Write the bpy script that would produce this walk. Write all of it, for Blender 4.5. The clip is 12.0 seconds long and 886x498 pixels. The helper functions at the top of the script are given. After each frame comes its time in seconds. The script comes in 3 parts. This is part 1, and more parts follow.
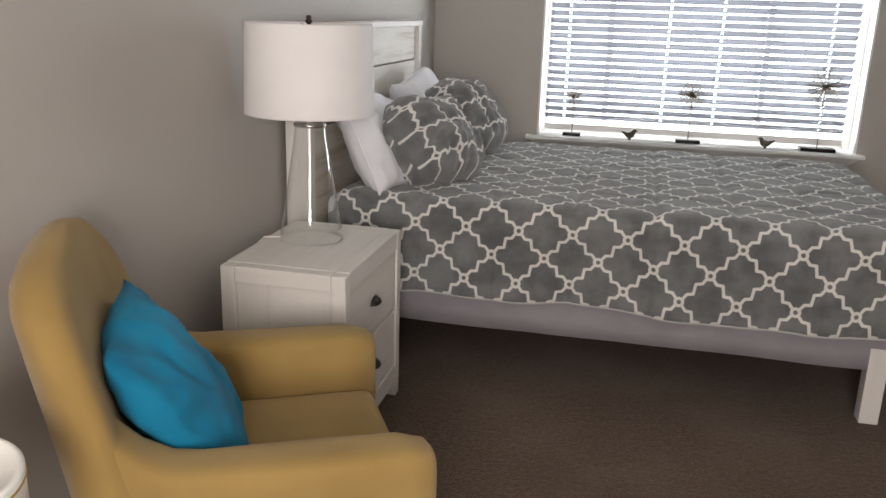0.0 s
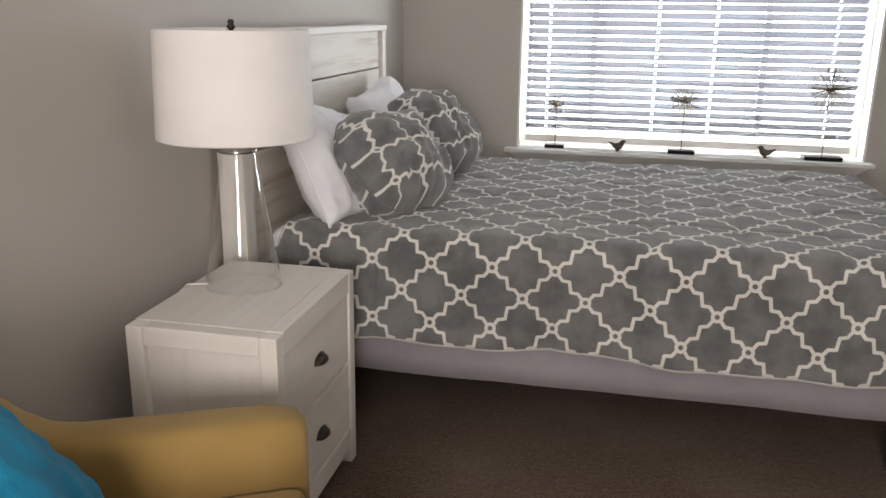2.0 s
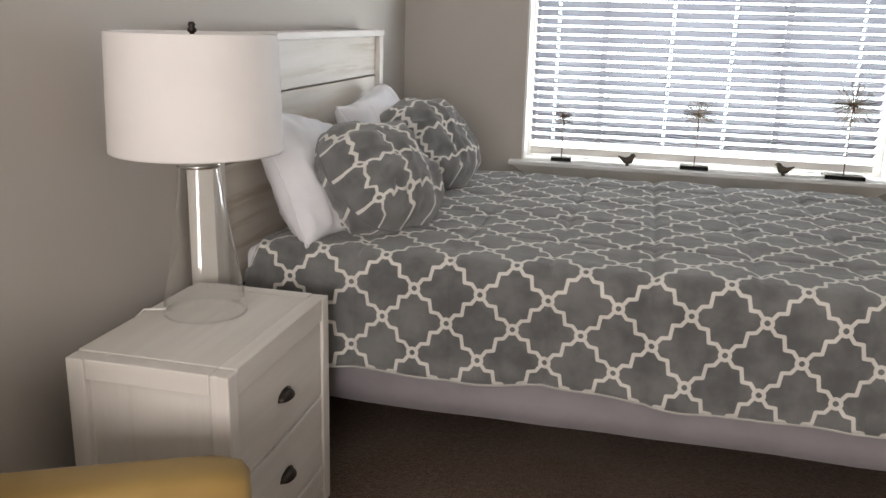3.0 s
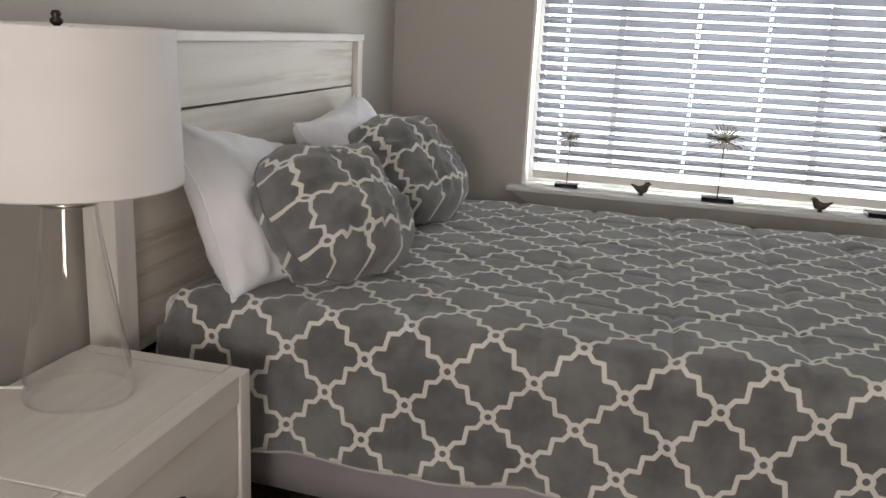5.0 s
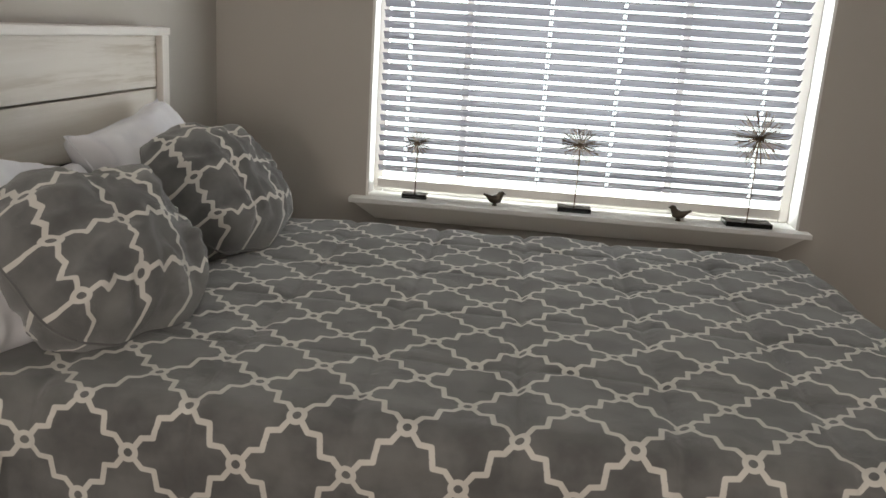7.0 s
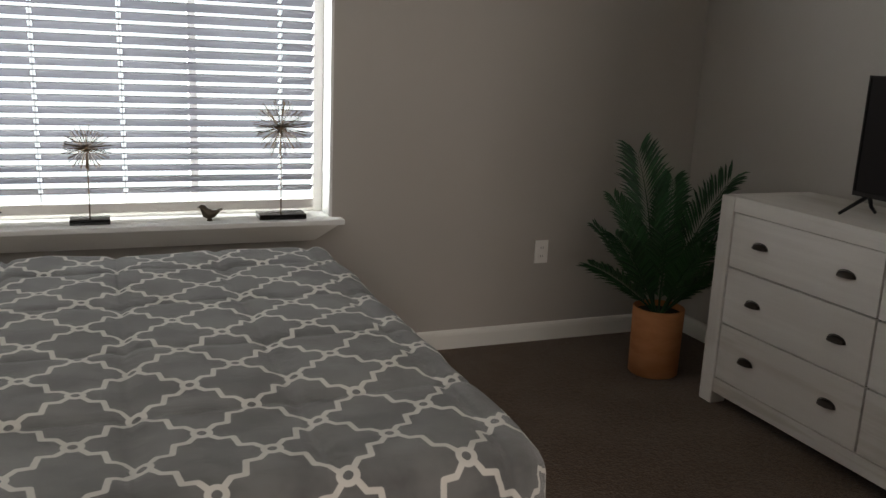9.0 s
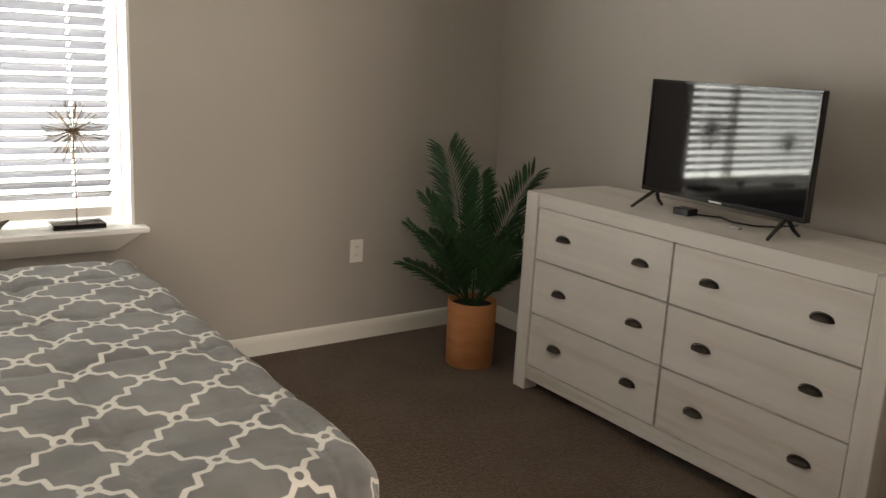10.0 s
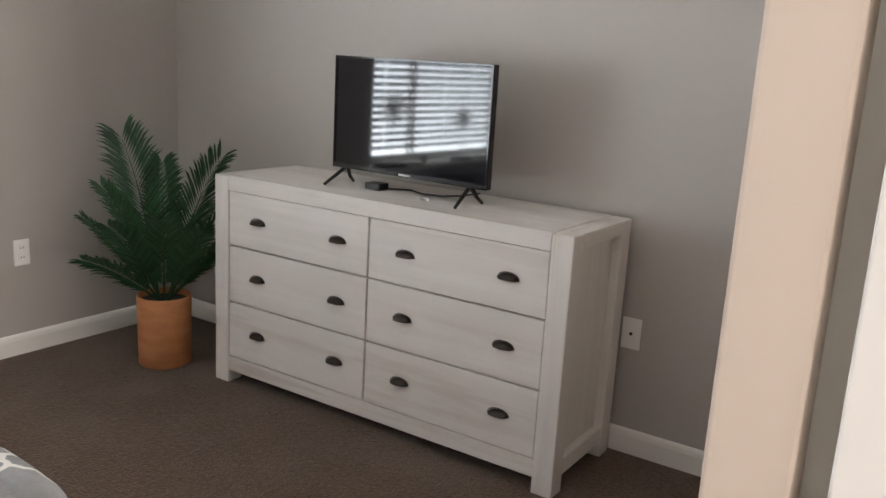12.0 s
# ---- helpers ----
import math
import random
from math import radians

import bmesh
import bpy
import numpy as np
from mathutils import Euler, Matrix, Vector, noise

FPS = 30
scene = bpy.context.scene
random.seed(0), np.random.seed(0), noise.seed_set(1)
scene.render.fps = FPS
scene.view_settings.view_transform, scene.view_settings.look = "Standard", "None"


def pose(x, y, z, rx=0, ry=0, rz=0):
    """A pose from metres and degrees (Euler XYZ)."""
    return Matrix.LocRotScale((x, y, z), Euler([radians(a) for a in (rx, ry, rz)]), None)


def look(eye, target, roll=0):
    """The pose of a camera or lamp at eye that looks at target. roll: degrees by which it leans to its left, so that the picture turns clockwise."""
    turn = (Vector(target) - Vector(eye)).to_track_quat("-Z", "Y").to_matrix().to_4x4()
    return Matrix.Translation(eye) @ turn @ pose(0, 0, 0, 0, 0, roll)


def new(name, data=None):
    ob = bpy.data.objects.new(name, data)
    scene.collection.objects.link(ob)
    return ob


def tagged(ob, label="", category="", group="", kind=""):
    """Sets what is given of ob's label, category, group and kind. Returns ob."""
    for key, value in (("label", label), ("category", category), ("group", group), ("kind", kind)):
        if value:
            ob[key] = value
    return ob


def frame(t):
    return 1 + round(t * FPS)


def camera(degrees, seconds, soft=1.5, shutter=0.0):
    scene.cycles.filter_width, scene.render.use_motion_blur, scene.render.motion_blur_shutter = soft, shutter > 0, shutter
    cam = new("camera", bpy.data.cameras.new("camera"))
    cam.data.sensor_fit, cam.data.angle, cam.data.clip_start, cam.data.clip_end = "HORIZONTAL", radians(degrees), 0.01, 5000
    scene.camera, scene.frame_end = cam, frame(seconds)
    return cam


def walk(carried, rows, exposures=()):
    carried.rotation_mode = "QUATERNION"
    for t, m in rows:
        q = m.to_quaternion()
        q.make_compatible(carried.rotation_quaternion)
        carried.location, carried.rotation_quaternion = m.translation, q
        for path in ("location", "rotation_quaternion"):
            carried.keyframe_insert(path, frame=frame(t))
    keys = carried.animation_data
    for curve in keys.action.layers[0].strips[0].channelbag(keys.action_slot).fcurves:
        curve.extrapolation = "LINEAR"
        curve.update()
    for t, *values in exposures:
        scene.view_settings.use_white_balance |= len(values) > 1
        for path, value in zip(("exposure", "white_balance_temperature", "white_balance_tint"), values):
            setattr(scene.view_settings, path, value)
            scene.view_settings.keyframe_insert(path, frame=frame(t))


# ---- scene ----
cam = camera(55.6, 12.0)
PATH = [
    (0, (-0.111, -0.377, 1.449), (-0.533, 1.498, 0.896), 1.8),
    (0.5, (-0.071, -0.276, 1.448), (-0.477, 1.602, 0.895), 1.5),
    (1, (-0.1, -0.147, 1.435), (-0.494, 1.733, 0.878), 1.3),
    (1.5, (-0.109, -0.011, 1.462), (-0.509, 1.867, 0.904), 1.0),
    (2, (-0.126, 0.108, 1.434), (-0.525, 1.992, 0.894), 0.8),
    (2.5, (-0.093, 0.224, 1.437), (-0.514, 2.105, 0.903), 0.9),
    (4.5, (-0.07, 0.772, 1.412), (-0.534, 2.651, 0.908), 3.0),
    (5, (-0.095, 0.925, 1.411), (-0.562, 2.803, 0.906), 2.9),
    (5.5, (-0.103, 1.079, 1.405), (-0.581, 2.953, 0.896), 3.0),
    (6, (-0.098, 1.217, 1.421), (-0.591, 3.089, 0.917), 3.0),
    (6.5, (-0.076, 1.295, 1.422), (-0.574, 3.164, 0.912), 3.0),
    (7, (-0.041, 1.36, 1.428), (-0.21, 3.288, 0.924), 3.7),
    (7.2, (-0.053, 1.4, 1.429), (-0.055, 3.337, 0.931), 4.5),
    (9, (0.269, 1.557, 1.389), (1.01, 3.359, 0.938), 2.5),
    (9.5, (0.244, 1.579, 1.407), (1.218, 3.267, 0.959), 3.1),
    (10, (0.25, 1.575, 1.426), (1.384, 3.16, 0.977), 3.1),
    (10.5, (0.251, 1.572, 1.418), (1.542, 3.034, 0.977), 3.1),
    (11, (0.255, 1.566, 1.392), (1.681, 2.902, 0.966), 3.3),
    (11.5, (0.263, 1.567, 1.389), (1.811, 2.76, 0.965), 3.4),
    (12, (0.286, 1.626, 1.393), (1.918, 2.694, 0.95), 3.3),
]
walk(cam, [(t, look(eye, target, roll)) for t, eye, target, roll in PATH],
     [(0, -0.43, 6450, 11), (1.0, -0.02, 6500, 11), (1.6, -0.3, 6550, 11), (2.5, -0.33, 6550, 11), (4.5, -0.55, 6600, 11), (6.5, -0.90, 6800, 10), (7.2, -0.85, 6900, 10),
      (9.0, -1.0, 6800, 11), (9.5, -0.3, 7300, 11), (10.5, 0.1, 7600, 11), (11.0, 0.40, 6900, 12), (11.5, 0.36, 6750, 13), (12, 0.58, 6450, 13)])

# ---- world, large lights ----
world = bpy.data.worlds.new("world")
scene.world = world
world.use_nodes = True
_sky = world.node_tree.nodes.new("ShaderNodeTexSky")
_sky.sky_type, _sky.sun_disc = "NISHITA", False
_sky.sun_elevation, _sky.sun_rotation = radians(40), radians(20)
_bg = world.node_tree.nodes["Background"]
_bg.inputs["Strength"].default_value = 0.1
world.node_tree.links.new(_sky.outputs[0], _bg.inputs["Color"])


def area(name, watts, colour, w, h, m):
    d = bpy.data.lights.new(name, "AREA")
    d.shape, d.size, d.size_y, d.energy, d.color = "RECTANGLE", w, h, watts, colour
    ob = new(name, d)
    ob.matrix_world = m
    return ob


# daylight in the window opening, and an unseen warm lamp added behind the camera
area("window_daylight", 235, (0.90, 0.95, 1.0), 1.96, 1.40, look((0.225, 5.34, 1.36), (0.225, 0, 1.36)))
area("added_rear_light", 132, (1.0, 0.935, 0.885), 0.9, 1.05, look((0.05, -1.93, 1.50), (-0.25, 5, 1.35)))

# ---- materials ----


class N:
    """A node material under construction."""

    def __init__(self, name):
        self.mat = bpy.data.materials.new(name)
        self.mat.use_nodes = True
        self.t = self.mat.node_tree
        self.b = self.t.nodes["Principled BSDF"]
        self.out = self.t.nodes["Material Output"]

    def node(self, kind, **ins):
        n = self.t.nodes.new(kind)
        for k, v in ins.items():
            n.inputs[k.replace("_", " ")].default_value = v
        return n

    def link(self, a, b):
        self.t.links.new(a, b)

    def math(self, op, a, b=None, c=None):
        n = self.t.nodes.new("ShaderNodeMath")
        n.operation = op
        for i, v in enumerate((a, b, c)):
            if v is None:
                continue
            if isinstance(v, (int, float)):
                n.inputs[i].default_value = v
            else:
                self.link(v, n.inputs[i])
        return n.outputs[0]

    def coords(self, scale=(1, 1, 1), uv=False):
        c = self.t.nodes.new("ShaderNodeTexCoord")
        m = self.t.nodes.new("ShaderNodeMapping")
        m.inputs["Scale"].default_value = scale
        self.link(c.outputs["UV" if uv else "Object"], m.inputs[0])
        return m.outputs[0]

    def noise(self, vec, scale, detail=3.0, rough=0.55):
        n = self.t.nodes.new("ShaderNodeTexNoise")
        n.inputs["Scale"].default_value, n.inputs["Detail"].default_value, n.inputs["Roughness"].default_value = scale, detail, rough
        self.link(vec, n.inputs["Vector"])
        return n.outputs["Fac"]

    def mix(self, fac, a, b):
        n = self.t.nodes.new("ShaderNodeMix")
        n.data_type = "RGBA"
        for i, v in ((0, fac), (6, a), (7, b)):
            if isinstance(v, (int, float)):
                n.inputs[i].default_value = v
            elif isinstance(v, tuple):
                n.inputs[i].default_value = (*v, 1)
            else:
                self.link(v, n.inputs[i])
        return n.outputs[2]

    def steps(self, v, lo, hi):
        n = self.t.nodes.new("ShaderNodeMapRange")
        n.interpolation_type = "SMOOTHSTEP"
        n.inputs["From Min"].default_value, n.inputs["From Max"].default_value = lo, hi
        self.link(v, n.inputs["Value"])
        return n.outputs[0]

    def bump(self, h, strength, dist=0.01):
        n = self.t.nodes.new("ShaderNodeBump")
        n.inputs["Strength"].default_value, n.inputs["Distance"].default_value = strength, dist
        self.link(h, n.inputs["Height"])
        self.link(n.outputs[0], self.b.inputs["Normal"])

    def colour(self, c):
        if isinstance(c, tuple):
            self.b.inputs["Base Color"].default_value = (*c, 1)
        else:
            self.link(c, self.b.inputs["Base Color"])

    def put(self, rough=0.6, metal=0.0, spec=0.5, sheen=0.0):
        self.b.inputs["Roughness"].default_value = rough
        self.b.inputs["Metallic"].default_value = metal
        self.b.inputs["Specular IOR Level"].default_value = spec
        self.b.inputs["Sheen Weight"].default_value = sheen
        return self.mat


def paint(name, c, c2, rough=0.75, grain=220, bump=0.12):
    n = N(name)
    v = n.coords()
    n.colour(n.mix(n.noise(v, 1.7, 2), c, c2))
    n.bump(n.noise(v, grain, 2), bump, 0.002)
    return n.put(rough, spec=0.3)


def wood(name, c, c2, dark, axis, wear=0.60, low=0.48):
    """Whitewashed wood, its grain along one axis, with darker worn streaks and rubbed patches."""
    n = N(name)
    sc = [26, 26, 26]
    sc[axis] = 1.6
    v = n.coords(tuple(sc))
    info = n.t.nodes.new("ShaderNodeObjectInfo")
    add = n.t.nodes.new("ShaderNodeVectorMath")
    add.operation = "ADD"
    n.link(v, add.inputs[0])
    off = n.t.nodes.new("ShaderNodeCombineXYZ")
    for i in range(3):
        n.link(n.math("MULTIPLY", info.outputs["Random"], 37.0 + 11 * i), off.inputs[i])
    n.link(off.outputs[0], add.inputs[1])
    v = add.outputs[0]
    grain = n.noise(v, 1.0, 5, 0.65)
    broad = n.noise(v, 0.16, 3)
    col = n.mix(n.steps(grain, 0.32, 0.68), c2, c)
    col = n.mix(n.math("MULTIPLY", n.steps(broad, low, low + 0.22), n.math("MULTIPLY", n.steps(grain, 0.42, 0.60), wear)), col, dark)
    n.colour(col)
    n.bump(grain, 0.25, 0.002)
    return n.put(0.55, spec=0.35)


def cloth(name, c, c2, weave=700, sheen=0.2, bump=0.25, blotch=6, rough=0.9):
    n = N(name)
    v = n.coords()
    n.colour(n.mix(n.steps(n.noise(v, blotch, 3), 0.3, 0.7), c, c2))
    h = n.math("ADD", n.noise(v, weave, 2), n.math("MULTIPLY", n.noise(v, 28, 3), 1.2))
    n.bump(h, bump, 0.004)
    return n.put(rough, spec=0.2, sheen=sheen)


def plain(name, c, rough=0.5, metal=0.0, spec=0.5):
    n = N(name)
    n.colour(c)
    r = n.noise(n.coords(), 60, 3)
    m = n.t.nodes.new("ShaderNodeMapRange")
    m.inputs["To Min"].default_value, m.inputs["To Max"].default_value = rough * 0.85, min(1.0, rough * 1.15)
    n.link(r, m.inputs["Value"])
    mat = n.put(rough, metal, spec)
    n.link(m.outputs[0], n.b.inputs["Roughness"])
    return mat


def trellis(name, pu, pv, ou, ov, seams=False):
    """Grey plush printed with an off-white quatrefoil trellis that is linked by small rings. pu, pv: the repeat; ou, ov: where a ring lies."""
    n = N(name)
    c = n.t.nodes.new("ShaderNodeTexCoord")
    sep = n.t.nodes.new("ShaderNodeSeparateXYZ")
    n.link(c.outputs["UV"], sep.inputs[0])
    ab = []
    for o, p, f in ((0, pu, ou), (1, pv, ov)):
        w = n.math("FRACT", n.math("ADD", n.math("DIVIDE", n.math("SUBTRACT", sep.outputs[o], f), p), 100.5))
        ab.append(n.math("ABSOLUTE", n.math("SUBTRACT", w, 0.5)))
    a, b = ab
    flip = n.math("GREATER_THAN", n.math("ADD", a, b), 0.5)

    def fold(q):
        other = n.math("SUBTRACT", 0.5, q)
        return n.math("ADD", n.math("MULTIPLY", other, flip), n.math("MULTIPLY", q, n.math("SUBTRACT", 1.0, flip)))

    a, b = fold(a), fold(b)

    def segment(x0, y0, x1, y1):
        dx, dy = x1 - x0, y1 - y0
        q = dx * dx + dy * dy
        px, py = n.math("SUBTRACT", a, x0), n.math("SUBTRACT", b, y0)
        h = n.math("DIVIDE", n.math("ADD", n.math("MULTIPLY", px, dx), n.math("MULTIPLY", py, dy)), q)
        h = n.math("MINIMUM", n.math("MAXIMUM", h, 0.0), 1.0)
        ex, ey = n.math("SUBTRACT", px, n.math("MULTIPLY", h, dx)), n.math("SUBTRACT", py, n.math("MULTIPLY", h, dy))
        return n.math("SQRT", n.math("ADD", n.math("MULTIPLY", ex, ex), n.math("MULTIPLY", ey, ey)))

    d = segment(0.045, 0.04, 0.125, 0.148)
    d = n.math("MINIMUM", d, segment(0.125, 0.148, 0.236, 0.160))
    d = n.math("MINIMUM", d, segment(0.236, 0.160, 0.25, 0.25))
    r = n.math("SQRT", n.math("ADD", n.math("MULTIPLY", a, a), n.math("MULTIPLY", b, b)))
    ring = n.math("ABSOLUTE", n.math("SUBTRACT", r, 0.067))
    d = n.math("MINIMUM", d, ring)
    hole = n.steps(r, 0.034, 0.044)
    mask = n.math("MULTIPLY", n.math("SUBTRACT", 1.0, n.steps(d, 0.023, 0.032)), hole)
    v = n.coords()
    nap = n.steps(n.noise(v, 9, 4), 0.3, 0.7)
    grey = n.mix(nap, (0.112, 0.113, 0.114), (0.198, 0.200, 0.198))
    white = n.mix(nap, (0.66, 0.64, 0.60), (0.74, 0.72, 0.68))
    n.colour(n.mix(mask, grey, white))
    h = n.math("ADD", n.math("MULTIPLY", n.noise(v, 24, 4), 1.6), n.noise(v, 800, 2))
    h = n.math("ADD", h, n.math("MULTIPLY", mask, 0.15))
    if seams:
        # stitched lines across the quilt
        for o, f, p, deep in ((0, -0.31, 0.30, 1.0), (1, 0.325, 0.345, 0.5)):
            w = n.math("FRACT", n.math("ADD", n.math("DIVIDE", n.math("SUBTRACT", sep.outputs[o], f), p), 100.5))
            q = n.math("MULTIPLY", n.math("ABSOLUTE", n.math("SUBTRACT", w, 0.5)), p)
            h = n.math("ADD", h, n.math("MULTIPLY", n.steps(q, 0.0, 0.014), 2.2 * deep))
            pucker = n.math("MULTIPLY", n.math("SUBTRACT", 1.0, n.steps(q, 0.005, 0.06)), n.noise(v, 48, 3))
            h = n.math("ADD", h, n.math("MULTIPLY", pucker, 1.6 * deep))
    n.bump(h, 0.42, 0.007)
    return n.put(0.85, spec=0.15, sheen=0.4)


M_WALL = paint("wall_paint", (0.425, 0.395, 0.360), (0.450, 0.420, 0.384))
M_PINK = paint("hall_paint", (0.55, 0.46, 0.38), (0.58, 0.49, 0.41))
M_CEIL = paint("ceiling_paint", (0.75, 0.74, 0.71), (0.79, 0.78, 0.75), 0.9, 90, 0.3)
M_TRIM = paint("trim_paint", (0.74, 0.72, 0.67), (0.79, 0.77, 0.73), 0.45, 30, 0.04)
M_JAMB = paint("jamb_paint", (0.76, 0.75, 0.73), (0.80, 0.79, 0.77), 0.6, 120, 0.08)
WASH = [wood("whitewashed_wood_" + "xyz"[i], (0.73, 0.697, 0.658), (0.67, 0.632, 0.592), (0.46, 0.405, 0.34), i) for i in range(3)]
WORN = wood("worn_whitewashed_wood", (0.71, 0.67, 0.615), (0.62, 0.57, 0.505), (0.36, 0.285, 0.20), 1, 0.95, 0.42)
M_TRELLIS = trellis("trellis_plush", 0.2035, 0.207, -0.816, 0.020, True)
M_SHAM = trellis("trellis_plush_sham", 0.185, 0.185, 0.046, 0.046)
M_LINEN = cloth("white_linen", (0.80, 0.80, 0.83), (0.74, 0.74, 0.78), 900, 0.1, 0.22)
M_PIPING = cloth("piping_cloth", (0.40, 0.39, 0.37), (0.47, 0.46, 0.44), 900, 0.1, 0.2)
M_GREY = cloth("grey_plush", (0.14, 0.14, 0.142), (0.19, 0.19, 0.19), 800, 0.3, 0.3)
M_SKIRT = cloth("grey_skirt_cloth", (0.27, 0.25, 0.27), (0.31, 0.29, 0.31), 900, 0.1, 0.15)
M_YELLOW = cloth("mustard_upholstery", (0.262, 0.168, 0.053), (0.320, 0.210, 0.072), 850, 0.15, 0.22, 4)
M_TEAL = cloth("teal_velvet", (0.002, 0.145, 0.27), (0.005, 0.20, 0.35), 500, 0.04, 0.6, 7, 0.65)
M_SHADE = cloth("lampshade_linen", (0.80, 0.775, 0.765), (0.84, 0.815, 0.805), 600, 0.0, 0.08)
M_BRONZE = plain("oil_rubbed_bronze", (0.045, 0.036, 0.030), 0.38, 0.8)
M_NICKEL = plain("brushed_nickel", (0.62, 0.60, 0.57), 0.22, 1.0)
M_WIRE = plain("brass_wire", (0.13, 0.086, 0.048), 0.35, 0.8)
M_BLACK = plain("black_plastic", (0.012, 0.012, 0.013), 0.42)
M_EBONY = plain("black_lacquer", (0.010, 0.010, 0.011), 0.12)
M_WHITEPL = plain("white_plastic", (0.86, 0.84, 0.80), 0.4)
M_LACQ = plain("white_lacquer", (0.78, 0.76, 0.72), 0.3)
M_GOLD = plain("gold_trim", (0.50, 0.34, 0.12), 0.3, 1.0)
M_BIRD = plain("bronze_bird", (0.075, 0.06, 0.042), 0.45, 0.5)
M_SILVER = plain("silver_lettering", (0.6, 0.6, 0.6), 0.4)
# near-black: the shade of gaps and insides is put into this colour
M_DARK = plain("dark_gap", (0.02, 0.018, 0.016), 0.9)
M_SOIL = plain("dark_moss", (0.02, 0.02, 0.012), 0.95)


def carpet():
    n = N("brown_carpet")
    v = n.coords()
    loop = n.t.nodes.new("ShaderNodeTexVoronoi")
    loop.inputs["Scale"].default_value = 150
    n.link(v, loop.inputs["Vector"])
    f = n.noise(v, 55, 4, 0.7)
    c = n.mix(n.steps(f, 0.35, 0.68), (0.078, 0.047, 0.029), (0.148, 0.097, 0.063))
    c = n.mix(n.math("MULTIPLY", n.steps(loop.outputs["Distance"], 0.25, 0.75), 0.6), c, (0.070, 0.042, 0.026))
    c = n.mix(n.math("MULTIPLY", n.steps(n.noise(v, 2.2, 3), 0.4, 0.7), 0.25), c, (0.20, 0.152, 0.116))
    n.colour(c)
    h = n.math("SUBTRACT", n.math("MULTIPLY", f, 0.7), loop.outputs["Distance"])
    n.bump(h, 0.8, 0.006)
    return n.put(0.97, spec=0.08, sheen=0.15)


def thin_glass(name, tint, gloss):
    n = N(name)
    tr = n.node("ShaderNodeBsdfTransparent", Color=(*tint, 1))
    gl = n.node("ShaderNodeBsdfGlossy", Color=(1, 1, 1, 1), Roughness=0.02)
    lw = n.node("ShaderNodeLayerWeight", Blend=0.5)
    mx = n.node("ShaderNodeMixShader")
    n.link(n.math("ADD", n.math("MULTIPLY", n.math("POWER", lw.outputs["Facing"], 2.6), gloss), 0.04 * gloss), mx.inputs[0])
    n.link(tr.outputs[0], mx.inputs[1])
    n.link(gl.outputs[0], mx.inputs[2])
    n.link(mx.outputs[0], n.out.inputs[0])
    return n.mat


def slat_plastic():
    """White vinyl slats that let a little daylight through. The dark grey colour holds their backlit shade."""
    n = N("backlit_slat")
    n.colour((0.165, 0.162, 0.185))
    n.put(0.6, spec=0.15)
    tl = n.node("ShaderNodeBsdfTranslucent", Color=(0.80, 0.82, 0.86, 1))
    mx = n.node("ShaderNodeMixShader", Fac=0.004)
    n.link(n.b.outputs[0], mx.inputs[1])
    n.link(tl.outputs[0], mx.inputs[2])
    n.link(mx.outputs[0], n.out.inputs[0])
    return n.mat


def terracotta():
    n = N("terracotta")
    v = n.coords((1, 1, 3))
    n.colour(n.mix(n.steps(n.noise(v, 7, 4), 0.3, 0.7), (0.46, 0.185, 0.075), (0.56, 0.25, 0.11)))
    n.bump(n.noise(v, 90, 3), 0.2, 0.002)
    return n.put(0.8, spec=0.2)


def leaf():
    n = N("palm_leaf")
    g = n.t.nodes.new("ShaderNodeNewGeometry")
    c = n.mix(g.outputs["Random Per Island"], (0.007, 0.034, 0.014), (0.030, 0.105, 0.036))
    info = n.t.nodes.new("ShaderNodeObjectInfo")
    n.colour(n.mix(n.math("MULTIPLY", info.outputs["Random"], 0.4), c, (0.055, 0.15, 0.055)))
    return n.put(0.45, spec=0.4)


def screen():
    n = N("tv_screen")
    n.colour((0.006, 0.006, 0.008))
    n.put(0.05, spec=0.38)
    return n.mat


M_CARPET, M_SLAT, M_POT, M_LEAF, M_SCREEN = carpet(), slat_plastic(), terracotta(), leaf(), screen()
M_PANE = thin_glass("window_glass", (0.95, 0.97, 0.96), 0.1)
M_GLASS = thin_glass("lamp_glass", (0.985, 0.99, 0.985), 1.0)

# ---- mesh helpers ----


def put(name, bm, material, parent=None, label="", smooth=False):
    me = bpy.data.meshes.new(name)
    bm.to_mesh(me)
    bm.free()
    me.materials.append(material)
    if smooth:
        for p in me.polygons:
            p.use_smooth = True
    ob = new(name, me)
    ob.parent = parent
    if label:
        ob["label"] = label
    return ob


def part(name, bm, material, parent, label="", smooth=False):
    return put(name, bm, material, parent, label, smooth)


def thing(name, label, category, m=None, group=""):
    ob = new(name)
    ob.empty_display_size = 0.1
    if m is not None:
        ob.matrix_world = m
    return tagged(ob, label, category, group)


def box(x0, x1, y0, y1, z0, z1, bevel=0.0, seg=2):
    bm = bmesh.new()
    bmesh.ops.create_cube(bm, size=1.0)
    bmesh.ops.scale(bm, vec=(x1 - x0, y1 - y0, z1 - z0), verts=bm.verts)
    bmesh.ops.translate(bm, vec=((x0 + x1) / 2, (y0 + y1) / 2, (z0 + z1) / 2), verts=bm.verts)
    if bevel:
        bmesh.ops.bevel(bm, geom=bm.edges[:], offset=bevel, segments=seg, affect="EDGES", profile=0.6)
    return bm


